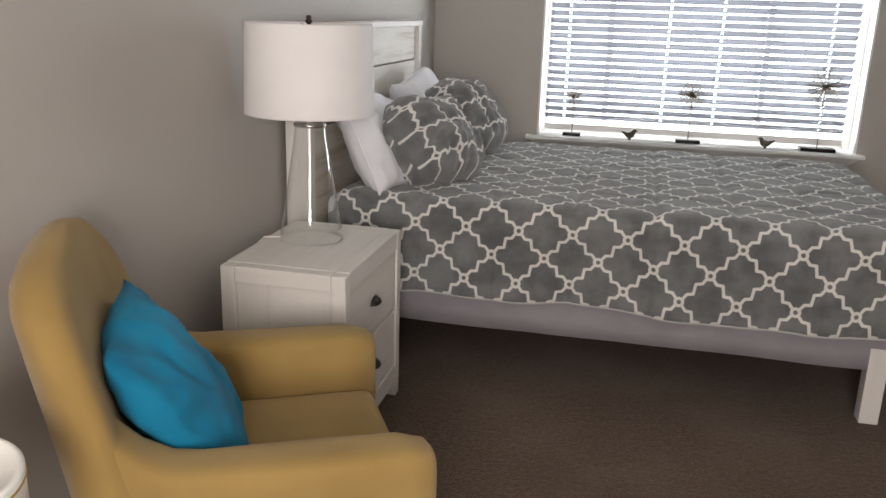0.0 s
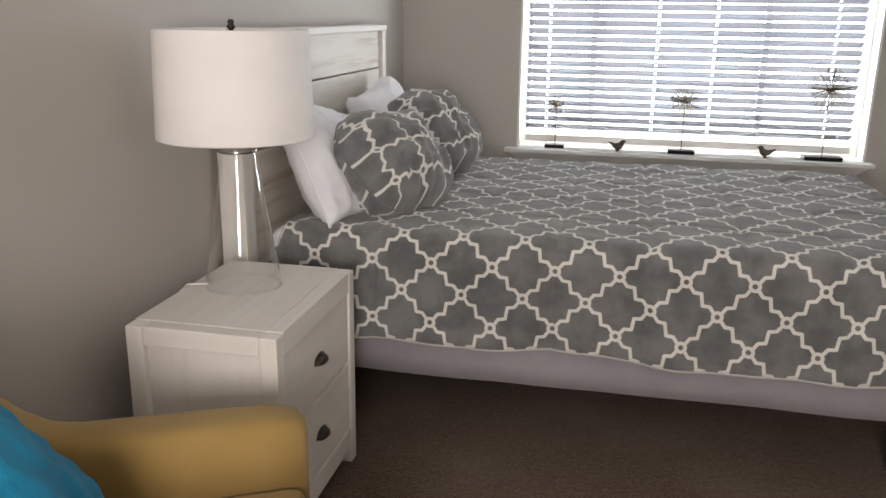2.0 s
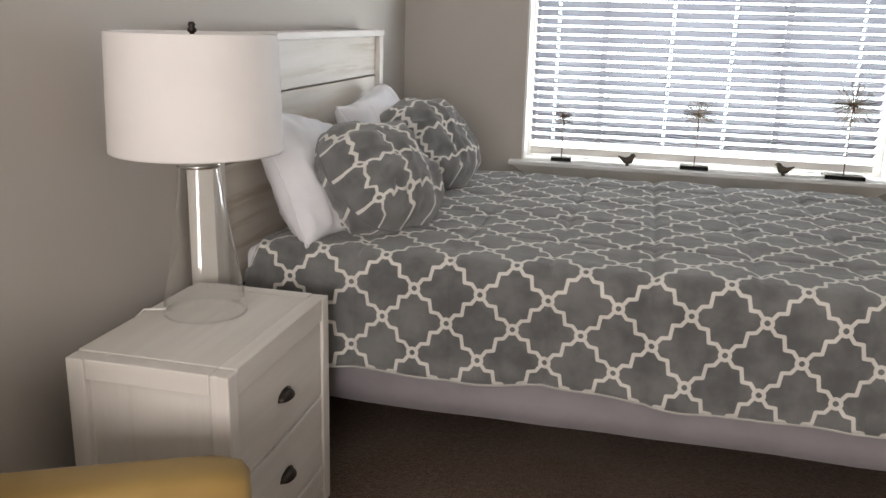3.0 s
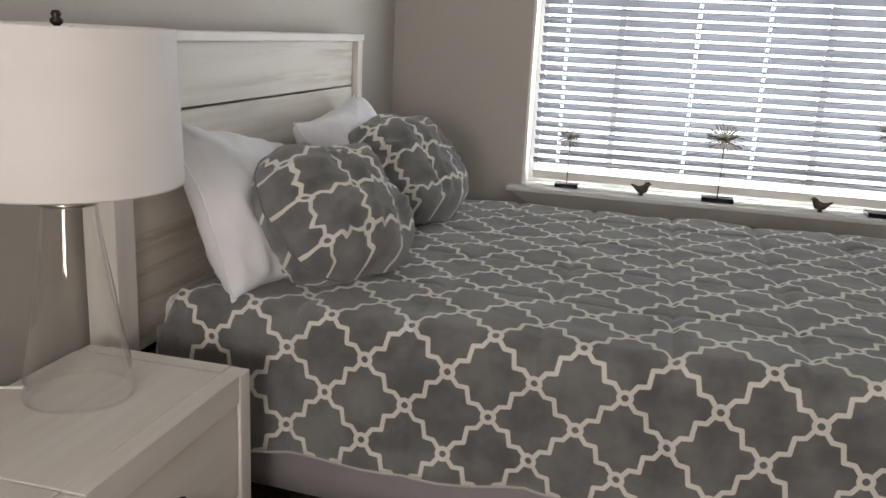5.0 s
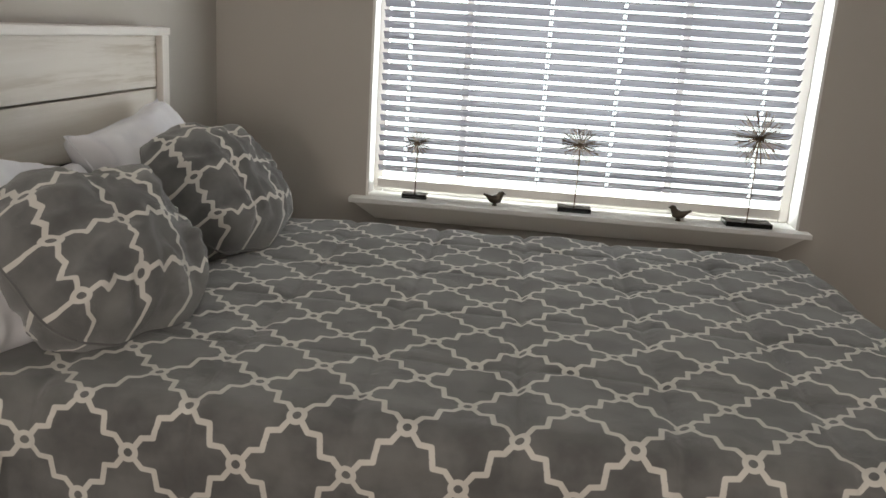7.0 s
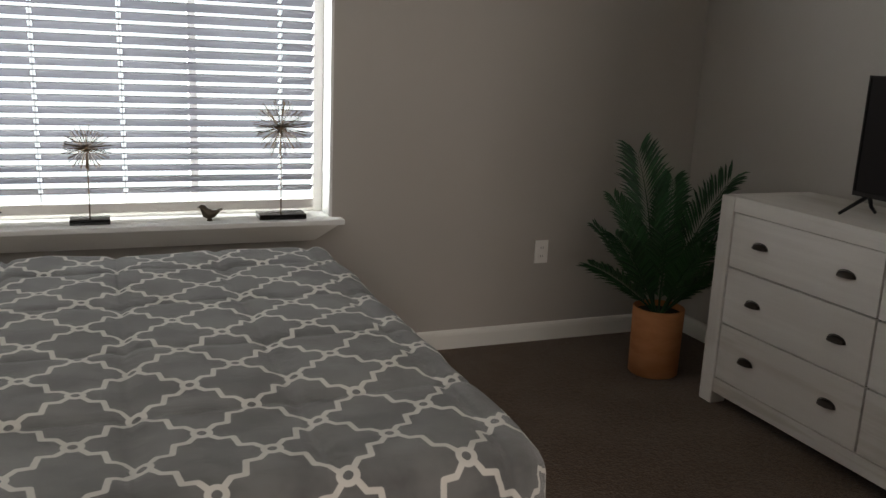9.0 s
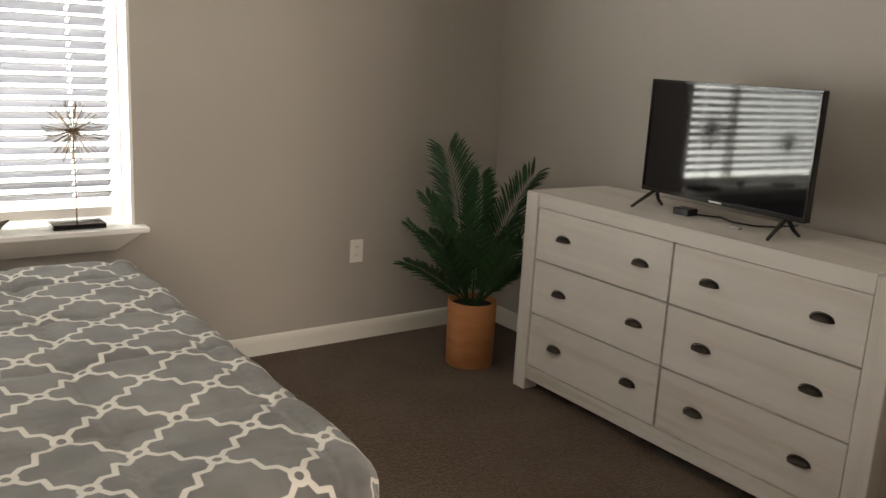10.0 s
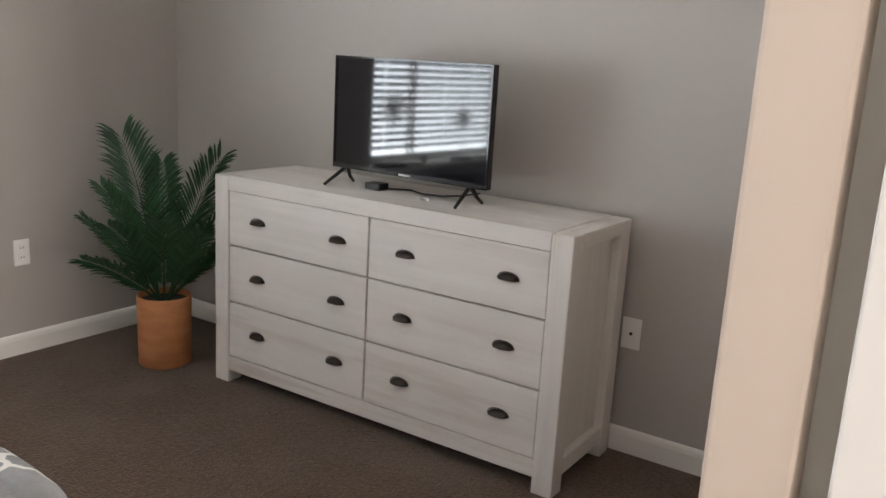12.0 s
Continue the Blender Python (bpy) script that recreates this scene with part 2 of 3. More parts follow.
def lathe(rings, seg=48, closed=True):
    """rings: (radius, z) from the bottom up."""
    bm = bmesh.new()
    loops = []
    for r, z in rings:
        loops.append([bm.verts.new((r * math.cos(2 * math.pi * k / seg), r * math.sin(2 * math.pi * k / seg), z)) for k in range(seg)])
    for lo, hi in zip(loops, loops[1:]):
        for k in range(seg):
            bm.faces.new((lo[k], lo[(k + 1) % seg], hi[(k + 1) % seg], hi[k]))
    if closed:
        bm.faces.new(list(reversed(loops[0])))
        bm.faces.new(loops[-1])
    return bm


def tube(points, radii, seg=8, bm=None):
    """A round bar through points; radii: one for each point."""
    bm = bm or bmesh.new()
    pts = [Vector(p) for p in points]
    loops = []
    for i, p in enumerate(pts):
        d = (pts[min(i + 1, len(pts) - 1)] - pts[max(i - 1, 0)]).normalized()
        side = d.cross(Vector((0, 0, 1)) if abs(d.z) < 0.9 else Vector((1, 0, 0))).normalized()
        up = side.cross(d)
        loops.append([bm.verts.new(p + radii[i] * (math.cos(2 * math.pi * k / seg) * side + math.sin(2 * math.pi * k / seg) * up)) for k in range(seg)])
    for lo, hi in zip(loops, loops[1:]):
        for k in range(seg):
            bm.faces.new((lo[k], lo[(k + 1) % seg], hi[(k + 1) % seg], hi[k]))
    bm.faces.new(list(reversed(loops[0])))
    bm.faces.new(loops[-1])
    return bm


def prism(outline, y0, y1, axis="y", bevel=0.0, seg=2):
    """An outline of (a, b) pushed along an axis: along y it lies in x and z, along x in y and z."""
    bm = bmesh.new()

    def at(a, b, c):
        return (a, c, b) if axis == "y" else (c, a, b)

    lo = [bm.verts.new(at(a, b, y0)) for a, b in outline]
    hi = [bm.verts.new(at(a, b, y1)) for a, b in outline]
    k = len(outline)
    bm.faces.new(lo)
    bm.faces.new(list(reversed(hi)))
    for i in range(k):
        bm.faces.new((lo[i], hi[i], hi[(i + 1) % k], lo[(i + 1) % k]))
    bmesh.ops.recalc_face_normals(bm, faces=bm.faces)
    if bevel:
        es = [e for e in bm.edges if len(e.link_faces) == 2 and e.calc_face_angle() > 0.6]
        bmesh.ops.bevel(bm, geom=es, offset=bevel, segments=seg, affect="EDGES", profile=0.6)
    return bm


def structure(name, bm, material, label, category):
    return tagged(put(name, bm, material), label, category, "", "structure")


def merged(*bms):
    """Several bmeshes as one."""
    out = bmesh.new()
    for b in bms:
        me = bpy.data.meshes.new("tmp")
        b.to_mesh(me)
        b.free()
        out.from_mesh(me)
        bpy.data.meshes.remove(me)
    return out


# ---- the room ----
XL, XR, YW, YB, H = -1.45, 3.11, 5.12, -1.80, 2.50
WX0, WX1, WZ0, WZ1 = -0.745, 1.197, 0.645, 2.05
TH = 0.15

structure("floor", box(XL - TH, XR + TH, YB - TH, YW + TH, -0.10, 0.0), M_CARPET, "brown low-pile carpet across the bedroom floor", "floor")
structure("ceiling", box(XL - TH, XR + TH, YB - TH, YW + TH, H, H + 0.1), M_CEIL, "plain white textured ceiling", "ceiling")
structure("wall_west", box(XL - TH, XL, YB - TH, YW + TH, 0, H), M_WALL, "greige painted wall behind the headboard", "wall")
structure("wall_east", box(XR, XR + TH, YB - TH, YW + TH, 0, H), M_WALL, "greige painted wall behind the dresser", "wall")
structure("wall_north", merged(box(XL, WX0, YW, YW + TH, 0, H), box(WX1, XR, YW, YW + TH, 0, H),
                               box(WX0, WX1, YW, YW + TH, 0, WZ0), box(WX0, WX1, YW, YW + TH, WZ1, H)),
          M_WALL, "greige painted wall with the window opening", "wall")
# unseen back wall; its doorway is made up to hold the added lamp
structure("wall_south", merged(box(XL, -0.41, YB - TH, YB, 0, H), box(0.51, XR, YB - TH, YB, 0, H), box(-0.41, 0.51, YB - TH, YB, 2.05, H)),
          M_WALL, "greige back wall with an opening made for the added rear lamp", "wall")
structure("lamp_backing_wall", box(-0.8, 0.9, YB - TH - 0.12, YB - TH - 0.02, 0, H), M_WALL, "plain unseen wall behind the added rear lamp", "wall")
structure("partition_wall", box(1.235, XR, 1.760, 1.862, 0, H, 0.006), M_PINK, "warm beige end of a short partition wall", "wall")
structure("closet_wall", box(1.26, 1.36, YB, 1.60, 0, H), M_WALL, "greige wall of the closet", "wall")
structure("door_jamb", merged(box(1.222, 1.40, 1.60, 1.722, 0, H, 0.004), box(1.30, 1.40, 1.722, 1.760, 0, H)), M_TRIM, "cream painted jamb of the closet doorway", "door frame")


def skirting(name, p, q, inward):
    """A baseboard from p to q along a wall, with a stepped and rounded top."""
    prof = [(0, 0), (0.014, 0), (0.014, 0.068), (0.011, 0.082), (0.006, 0.090), (0.0, 0.094)]
    bm = bmesh.new()
    loops = [[bm.verts.new((c[0] + inward[0] * a, c[1] + inward[1] * a, b)) for a, b in prof] for c in (p, q)]
    k = len(prof)
    for i in range(k):
        bm.faces.new((loops[0][i], loops[1][i], loops[1][(i + 1) % k], loops[0][(i + 1) % k]))
    bm.faces.new(loops[0])
    bm.faces.new(loops[1])
    bmesh.ops.recalc_face_normals(bm, faces=bm.faces)
    return structure(name, bm, M_TRIM, "white painted baseboard along the wall", "baseboard")


skirting("baseboard_north", (XL + 0.014, YW), (XR - 0.014, YW), (0, -1))
skirting("baseboard_east", (XR, 1.862), (XR, YW), (-1, 0))
skirting("baseboard_west", (XL, YB), (XL, YW), (1, 0))

def backdrop():
    n = N("bright_overcast_sky")
    em = n.node("ShaderNodeEmission", Color=(0.90, 0.94, 1.0, 1), Strength=3.2)
    n.link(em.outputs[0], n.out.inputs[0])
    return structure("backdrop", box(-6, 7, 7.0, 7.05, -3, 7), n.mat, "bright overcast daylight outside the window", "sky")


backdrop()
# the window: white returns, frame, panes, sill and blind
window = tagged(new("window_1"), "wide bedroom window with white frame behind blinds", "window", "", "structure")
part("reveal", merged(box(WX0, WX0 + 0.012, YW + 0.002, YW + TH, WZ0 + 0.026, WZ1), box(WX1 - 0.012, WX1, YW + 0.002, YW + TH, WZ0 + 0.026, WZ1),
                      box(WX0 + 0.012, WX1 - 0.012, YW + 0.002, YW + TH, WZ1 - 0.012, WZ1)), M_JAMB, window, "white painted window return")
fx0, fx1, fz0, fz1, fy = WX0 + 0.012, WX1 - 0.012, WZ0 + 0.026, WZ1 - 0.012, YW + 0.135
part("window_frame", merged(box(fx0, fx0 + 0.045, fy, fy + 0.05, fz0, fz1, 0.004), box(fx1 - 0.045, fx1, fy, fy + 0.05, fz0, fz1, 0.004),
                            box(fx0 + 0.045, fx1 - 0.045, fy, fy + 0.05, fz0, fz0 + 0.05, 0.004), box(fx0 + 0.045, fx1 - 0.045, fy, fy + 0.05, fz1 - 0.05, fz1, 0.004),
                            *[box(x - 0.017, x + 0.017, fy, fy + 0.05, fz0 + 0.05, fz1 - 0.05, 0.004) for x in (-0.325, 0.630)]), M_WHITEPL, window)
for a, b in ((fx0 + 0.045, -0.342), (-0.308, 0.613), (0.647, fx1 - 0.045)):
    pane = part("pane", box(a, b, fy + 0.02, fy + 0.026, fz0 + 0.05, fz1 - 0.05), M_PANE, window)
    pane.visible_shadow = False
sill = part("window_sill", merged(box(WX0 - 0.065, WX1 + 0.040, YW - 0.075, YW - 0.0005, WZ0, WZ0 + 0.024, 0.005), box(WX0 + 0.0005, WX1 - 0.0005, YW - 0.0005, YW + TH, WZ0 + 0.001, WZ0 + 0.024)), M_JAMB, window, "white painted sill board")
ap = bmesh.new()
lo = [(-0.69, 0.570), (1.115, 0.570), (1.215, WZ0 - 0.001), (-0.79, WZ0 - 0.001)]
av = [[ap.verts.new((x, YW - (0.018 if z < 0.6 else 0.055), z)) for x, z in lo], [ap.verts.new((x, YW - 0.001, z)) for x, z in lo]]
ap.faces.new(av[0])
ap.faces.new(list(reversed(av[1])))
for i in range(4):
    ap.faces.new((av[0][i], av[1][i], av[1][(i + 1) % 4], av[0][(i + 1) % 4]))
bmesh.ops.recalc_face_normals(ap, faces=ap.faces)
part("apron", ap, M_TRIM, window, "crown-shaped moulding under the sill")

blind = thing("window_blind", "white horizontal slat blind, lowered with slats half open", "blind")
BX0, BX1, BY, PITCH = -0.705, 1.128, YW + 0.085, 0.0462
CORDS = (-0.582, 0.033, 0.350, 0.985)
sm = bmesh.new()
prof = []
for k in range(7):
    q = (k / 6 - 0.5) * 0.050
    prof.append((q, 0.0028 * (1 - (q / 0.025) ** 2)))
xs = sorted([BX0, BX1, *[x + d for x in CORDS for d in (-0.0085, 0.0085)]])
top = [[sm.verts.new((x, q, c + 0.0013)) for q, c in prof] for x in xs]
bot = [[sm.verts.new((x, q, c - 0.0013)) for q, c in prof] for x in xs]
for e in range(len(xs) - 1):
    cut = e % 2 == 1
    for i in range(6):
        if cut and 1 <= i <= 4:
            continue
        sm.faces.new((top[e][i], top[e + 1][i], top[e + 1][i + 1], top[e][i + 1]))
        sm.faces.new((bot[e][i + 1], bot[e + 1][i + 1], bot[e + 1][i], bot[e][i]))
    for i in (0, 6, *((1, 5) if cut else ())):
        sm.faces.new((top[e][i], bot[e][i], bot[e + 1][i], top[e + 1][i]))
for e in (0, len(xs) - 1):
    sm.faces.new([*top[e], *reversed(bot[e])])
bmesh.ops.recalc_face_normals(sm, faces=sm.faces)
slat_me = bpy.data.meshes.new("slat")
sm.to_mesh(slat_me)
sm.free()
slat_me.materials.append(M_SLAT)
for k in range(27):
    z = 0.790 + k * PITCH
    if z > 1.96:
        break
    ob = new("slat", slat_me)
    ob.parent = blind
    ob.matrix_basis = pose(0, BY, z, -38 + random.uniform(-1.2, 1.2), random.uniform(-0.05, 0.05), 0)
part("bottom_rail", box(BX0, BX1, BY - 0.026, BY + 0.026, 0.700, 0.742, 0.006), M_WHITEPL, blind)
part("head_rail", box(BX0, BX1, BY - 0.03, BY + 0.03, 1.975, 2.035, 0.004), M_WHITEPL, blind)
for x in CORDS:
    for y in (-0.027, 0.027):
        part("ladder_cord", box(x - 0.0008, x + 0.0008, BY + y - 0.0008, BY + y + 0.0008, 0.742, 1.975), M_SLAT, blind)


def outlet(x, y, z, turn, label):
    m = thing("wall_outlet", label, "outlet", pose(x, y, z, 0, 0, turn))
    part("cover_plate", box(-0.036, 0.036, -0.006, 0, -0.058, 0.058, 0.0025), M_WHITEPL, m)
    return m


o = outlet(2.258, YW, 0.460, 0, "white wall outlet plate above the baseboard")
for dz in (-0.021, 0.021):
    part("socket", box(-0.017, 0.017, -0.0085, -0.0055, dz - 0.015, dz + 0.015, 0.002), M_WHITEPL, o)
    for dx in (-0.006, 0.006):
        part("slot", box(dx - 0.001, dx + 0.001, -0.0092, -0.0080, dz - 0.004, dz + 0.005), M_DARK, o)
o = outlet(XR, 2.636, 0.458, -90, "white cable jack plate beside the dresser")
part("jack", lathe([(0.006, 0), (0.006, 0.004), (0.004, 0.005)], 16), M_DARK, o).matrix_basis = pose(0, -0.0055, 0, 90)

# ---- the bed ----
bed = thing("bed", "whitewashed wooden bed with planked headboard", "bed")
HY0, HY1, HX0, HX1, HT = 2.635, 4.345, -1.425, -1.335, 1.375
for y, pw in ((HY0, 0.080), (HY1 - 0.055, 0.055)):
    part("headboard_post", box(HX0, HX1, y, y + pw, 0, HT - 0.028, 0.004), WASH[2], bed)
part("headboard_cap", box(HX0 - 0.005, HX1 + 0.006, HY0, HY1, HT - 0.028, HT, 0.005), WASH[1], bed)
for z0, z1 in ((1.169, 1.347), (0.982, 1.163), (0.55, 0.965)):
    part("headboard_plank", box(HX0 + 0.025, HX1 - 0.022, HY0 + 0.080, HY1 - 0.055, z0, z1, 0.004), WORN, bed)
# near-black sheet behind the planks holds the shade of their gaps
part("headboard_back", box(HX0 + 0.005, HX0 + 0.02, HY0 + 0.080, HY1 - 0.055, 0.50, 1.345), M_DARK, bed)
for y0 in (2.755, 4.185):
    part("foot_leg", box(0.795, 0.865, y0, y0 + 0.07, 0, 0.30, 0.005), WASH[2], bed)
for y0 in (2.79, 4.19):
    part("side_rail", box(HX1, 0.795, y0, y0 + 0.03, 0.235, 0.30, 0.004), WASH[0], bed)
part("foot_rail", box(0.80, 0.86, 2.825, 4.185, 0.20, 0.30, 0.004), WASH[1], bed)
part("slat_base", box(HX1, 0.80, 2.82, 4.19, 0.25, 0.298), M_DARK, bed)

mattress = tagged(put("mattress", box(-1.325, 0.90, 2.79, 4.24, 0.44, 0.695, 0.05, 4), M_LINEN), "white mattress under the comforter", "mattress")
skirt = bmesh.new()
random.seed(5)
path = [(-1.32, 2.765), (0.86, 2.765), (0.925, 2.80), (0.925, 4.22), (0.86, 4.265), (-1.32, 4.265)]
pts = []
for (xa, ya), (xb, yb) in zip(path, path[1:]):
    k = max(2, int(math.hypot(xb - xa, yb - ya) / 0.03))
    pts += [(xa + (xb - xa) * i / k, ya + (yb - ya) * i / k) for i in range(k)]
pts.append(path[-1])
cx, cy = -0.2, 3.5
rows_ = []
for z, amp in ((0.438, 0.0), (0.36, 0.004), (0.28, 0.008), (0.214, 0.012)):
    row = []
    for i, (x, y) in enumerate(pts):
        w = amp * noise.noise((x * 4, y * 4, 1.7))
        row.append(skirt.verts.new((x + w * (1 if x > 0.85 else 0), y - w * (1 if y < 3.5 else -1), z + (0.008 * noise.noise((x * 2, y * 2, 9)) if z < 0.22 else 0))))
    rows_.append(row)
for a, b in zip(rows_, rows_[1:]):
    for i in range(len(pts) - 1):
        skirt.faces.new((a[i], a[i + 1], b[i + 1], b[i]))
sk = tagged(put("bed_skirt", skirt, M_SKIRT, None, "", True), "plain grey cloth covering the box spring", "bed skirt")
so = sk.modifiers.new("thickness", "SOLIDIFY")
so.thickness = 0.004
part("box_spring", box(-1.31, 0.85, 2.775, 4.255, 0.302, 0.438, 0.02), M_SKIRT, sk, "grey covered box spring")


def comforter():
    """A quilted comforter that drapes over the near side, the foot and the far side. The cloth's own lengths serve as its UV map."""
    X0, X1, Y0, Y1, ZT, R, DROP = -1.275, 0.985, 2.700, 4.330, 0.742, 0.075, 0.386
    bend = R * math.pi / 2
    tu, tv0, tv1 = X1 - R, Y0 + R, Y1 - R
    nu, nv = 190, 190
    u0, u1 = X0, tu + bend + DROP - R
    v0, v1 = tv0 - bend - (DROP - R), tv1 + bend + DROP - R

    def fall(d):
        """How far out and down the cloth is, d past the edge's start."""
        if d < bend:
            a = d / R
            return R * math.sin(a), R * (1 - math.cos(a))
        return R + 0.045 * (d - bend), R + (d - bend)

    bm = bmesh.new()
    uvl = bm.loops.layers.uv.new("uv")
    grid, coord = [], {}
    for i in range(nu + 1):
        u = u0 + (u1 - u0) * i / nu
        row = []
        for j in range(nv + 1):
            v = v0 + (v1 - v0) * j / nv
            du = max(0.0, u - tu)
            sv = -1 if v < tv0 else 1
            dv = max(0.0, tv0 - v, v - tv1)
            bx, by = min(u, tu), min(max(v, tv0), tv1)
            d = math.hypot(du, dv)
            if du > 0 and dv > 0:
                d = max(du, dv) + 0.22 * min(du, dv)
                ang = math.atan2(dv, du)
                n2 = Vector((math.cos(ang), sv * math.sin(ang), 0))
            elif du > 0:
                n2 = Vector((1, 0, 0))
            else:
                n2 = Vector((0, sv, 0))
            o, dn = fall(d)
            p = Vector((bx, by, ZT - dn)) + (n2 * o if d > 0 else Vector((0, 0, 0)))
            t = min(1.0, d / bend)
            nrm = (Vector((0, 0, 1)) * math.cos(t * math.pi / 2) + n2 * math.sin(t * math.pi / 2))
            # quilting: seams every 0.30 by 0.34 m, and soft lumps
            qa, qb = abs(math.sin(math.pi * (u + 0.31) / 0.30)), abs(math.sin(math.pi * (v - 3.04) / 0.345))
            puff = 0.016 * (min(1.0, qa * 3.4) ** 0.5 - 1) + 0.010 * (min(1.0, qb * 4.0) ** 0.5 - 1)
            if d > bend:
                puff *= 0.45
            lump = 0.010 * noise.noise((u * 4.2, v * 4.2, 0)) + 0.004 * noise.noise((u * 13, v * 13, 4))
            p += nrm * (puff + lump)
            if d > bend:
                h = (d - bend) / (DROP - R)
                along = u if dv > du else v
                p += n2 * h * (0.022 * noise.noise((along * 3.1, 3.3 * sv, 0.4 * h)) + 0.007 * math.sin(along * 23 + 2 * noise.noise((along * 3, 0, 2))))
                p.z += h * 0.034 * noise.noise((along * 2.2, 8.1, 0))
            if u < X0 + 0.05:
                p.z -= 0.10 * (1 - (u - X0) / 0.05) ** 2 * (1 if d < bend else 0.15)
            row.append(bm.verts.new(p))
            coord[row[-1]] = (u, v - tv0 + 0.06)
        grid.append(row)
    for a, b in zip(grid, grid[1:]):
        for j in range(nv):
            f = bm.faces.new((a[j], b[j], b[j + 1], a[j + 1]))
            for lp in f.loops:
                lp[uvl].uv = coord[lp.vert]
    edge = [v.co.copy() for v in [*[r[0] for r in grid], *grid[-1][1:], *[r[-1] for r in reversed(grid[:-1])]]]
    ob = put("comforter", bm, M_TRELLIS, None, "", True)
    s = ob.modifiers.new("thickness", "SOLIDIFY")
    s.thickness, s.offset = 0.018, -1
    part("hem_piping", tube(edge, [0.0038] * len(edge), 6), M_PIPING, ob, "thin off-white piping along the hem", True)
    return tagged(ob, "grey plush comforter with white quatrefoil trellis, spread over the bed", "comforter")


comforter()


def pillow(name, w, h, t, m, material, label, category, seed, rumple=0.02, pinch=0.10, group="", round_=4.0, corner=0.07, gather=0.0):
    """A stuffed pillow: w across, h up, t thick, with pulled-in sides, pointed corners and creases."""
    bm = bmesh.new()
    uvl = bm.loops.layers.uv.new("uv")
    k = 44
    sides, coord = [], {}
    for s in (1, -1):
        g = []
        for i in range(k + 1):
            row = []
            for j in range(k + 1):
                a, b = -1 + 2 * i / k, -1 + 2 * j / k
                edge = i in (0, k) or j in (0, k)
                if s == -1 and edge:
                    row.append(sides[0][i][j])
                    continue
                if round_ < 4:
                    soften = 1 - corner * (a * b) ** 2
                    x, y = a * w / 2 * soften, b * h / 2 * soften
                else:
                    x = a * w / 2 * (1 - pinch * (1 - b * b) * a ** 4 * 0.6)
                    y = b * h / 2 * (1 - pinch * (1 - a * a) * b ** 4 * 0.6)
                z = s * t / 2 * ((1 - abs(a) ** round_) * (1 - abs(b) ** round_)) ** 0.48
                ra = noise.noise((a * 1.7 + seed, b * 1.7, s * 2.0))
                rb = noise.noise((a * 4.5 + seed, b * 2.6, s * 2.0 + 7))
                rc = 0.5 - 2.2 * abs(noise.noise((a * 3.6 + b * 1.3, b * 2.4 - a, seed * 1.7 + s))) ** 0.7
                # gathers run in from the seam
                far = max(abs(a), abs(b))
                turn = math.atan2(b, a)
                z *= 1 - gather * far ** 2 * (0.5 + 0.5 * math.sin(turn * 19 + 4 * noise.noise((a * 2, b * 2, seed))))
                z += s * rumple * (1.1 * ra + 0.55 * rb + 0.45 * rc) * (0 if edge else 1)
                x += rumple * 0.7 * noise.noise((b * 2.2, seed, a)) 
                y += rumple * 0.9 * noise.noise((a * 2.2, seed + 4, b))
                row.append(bm.verts.new((x, y, z)))
                coord[row[-1]] = (a * w / 2, b * h / 2)
            g.append(row)
        sides.append(g)
    for s, g in zip((1, -1), sides):
        for a, b in zip(g, g[1:]):
            for j in range(k):
                q = (a[j], b[j], b[j + 1], a[j + 1])
                f = bm.faces.new(q if s == 1 else q[::-1])
                for lp in f.loops:
                    c = coord[lp.vert]
                    lp[uvl].uv = (0.707 * (c[0] - c[1]), 0.707 * (c[0] + c[1])) if s == 1 else (0.707 * (c[0] - c[1]) + 0.11, 0.707 * (c[0] + c[1]) + 0.07)
    g = sides[0]
    ring = [v.co.copy() for v in [*[r[0] for r in g], *g[-1][1:], *[r[-1] for r in reversed(g[:-1])], *reversed(g[0][:-1])]]
    ob = put(name, bm, material, None, "", True)
    ob.matrix_world = m
    if material is not M_TEAL:
        part("seam", tube(ring, [0.0035] * len(ring), 6), M_LINEN if material is M_LINEN else M_GREY, ob, "", True)
    return tagged(ob, label, category, group)


def facing(c, f, up):
    """A pose at c whose z looks along f and whose y keeps to up."""
    z = Vector(f).normalized()
    x = Vector(up).cross(z).normalized()
    y = z.cross(x)
    return Matrix.Translation(c) @ Matrix((x, y, z)).transposed().to_4x4()


pillow("bed_pillow", 0.72, 0.51, 0.20, facing((-1.165, 3.125, 0.872), (0.854, 0.02, 0.515), (-0.24, 0.105, 0.387)), M_LINEN,
       "plump white pillow leaning on the headboard", "pillow", 3.1, 0.020, 0.20, "white pillows", gather=0.06)
pillow("bed_pillow", 0.68, 0.48, 0.20, facing((-1.165, 3.85, 0.905), (0.87, 0.03, 0.48), (0, -0.08, 1)), M_LINEN,
       "plump white pillow leaning on the headboard behind a sham", "pillow", 8.4, 0.020, 0.18, "white pillows", gather=0.06)
pillow("pillow_sham", 0.48, 0.43, 0.33, facing((-0.955, 3.085, 0.890), (0.68, -0.18, 0.71), (0, 0.07, 1)), M_SHAM,
       "rumpled grey trellis pillow sham in front of a white pillow", "pillow", 5.6, 0.024, 0.14, "pillow shams", 2.9, 0.22, 0.18)
pillow("pillow_sham", 0.48, 0.44, 0.33, facing((-0.965, 3.815, 0.903), (0.68, -0.16, 0.71), (0, 0.05, 1)), M_SHAM,
       "rumpled grey trellis pillow sham leaning beside its twin", "pillow", 1.9, 0.024, 0.14, "pillow shams", 2.9, 0.22, 0.18)

# ---- nightstand and lamp ----


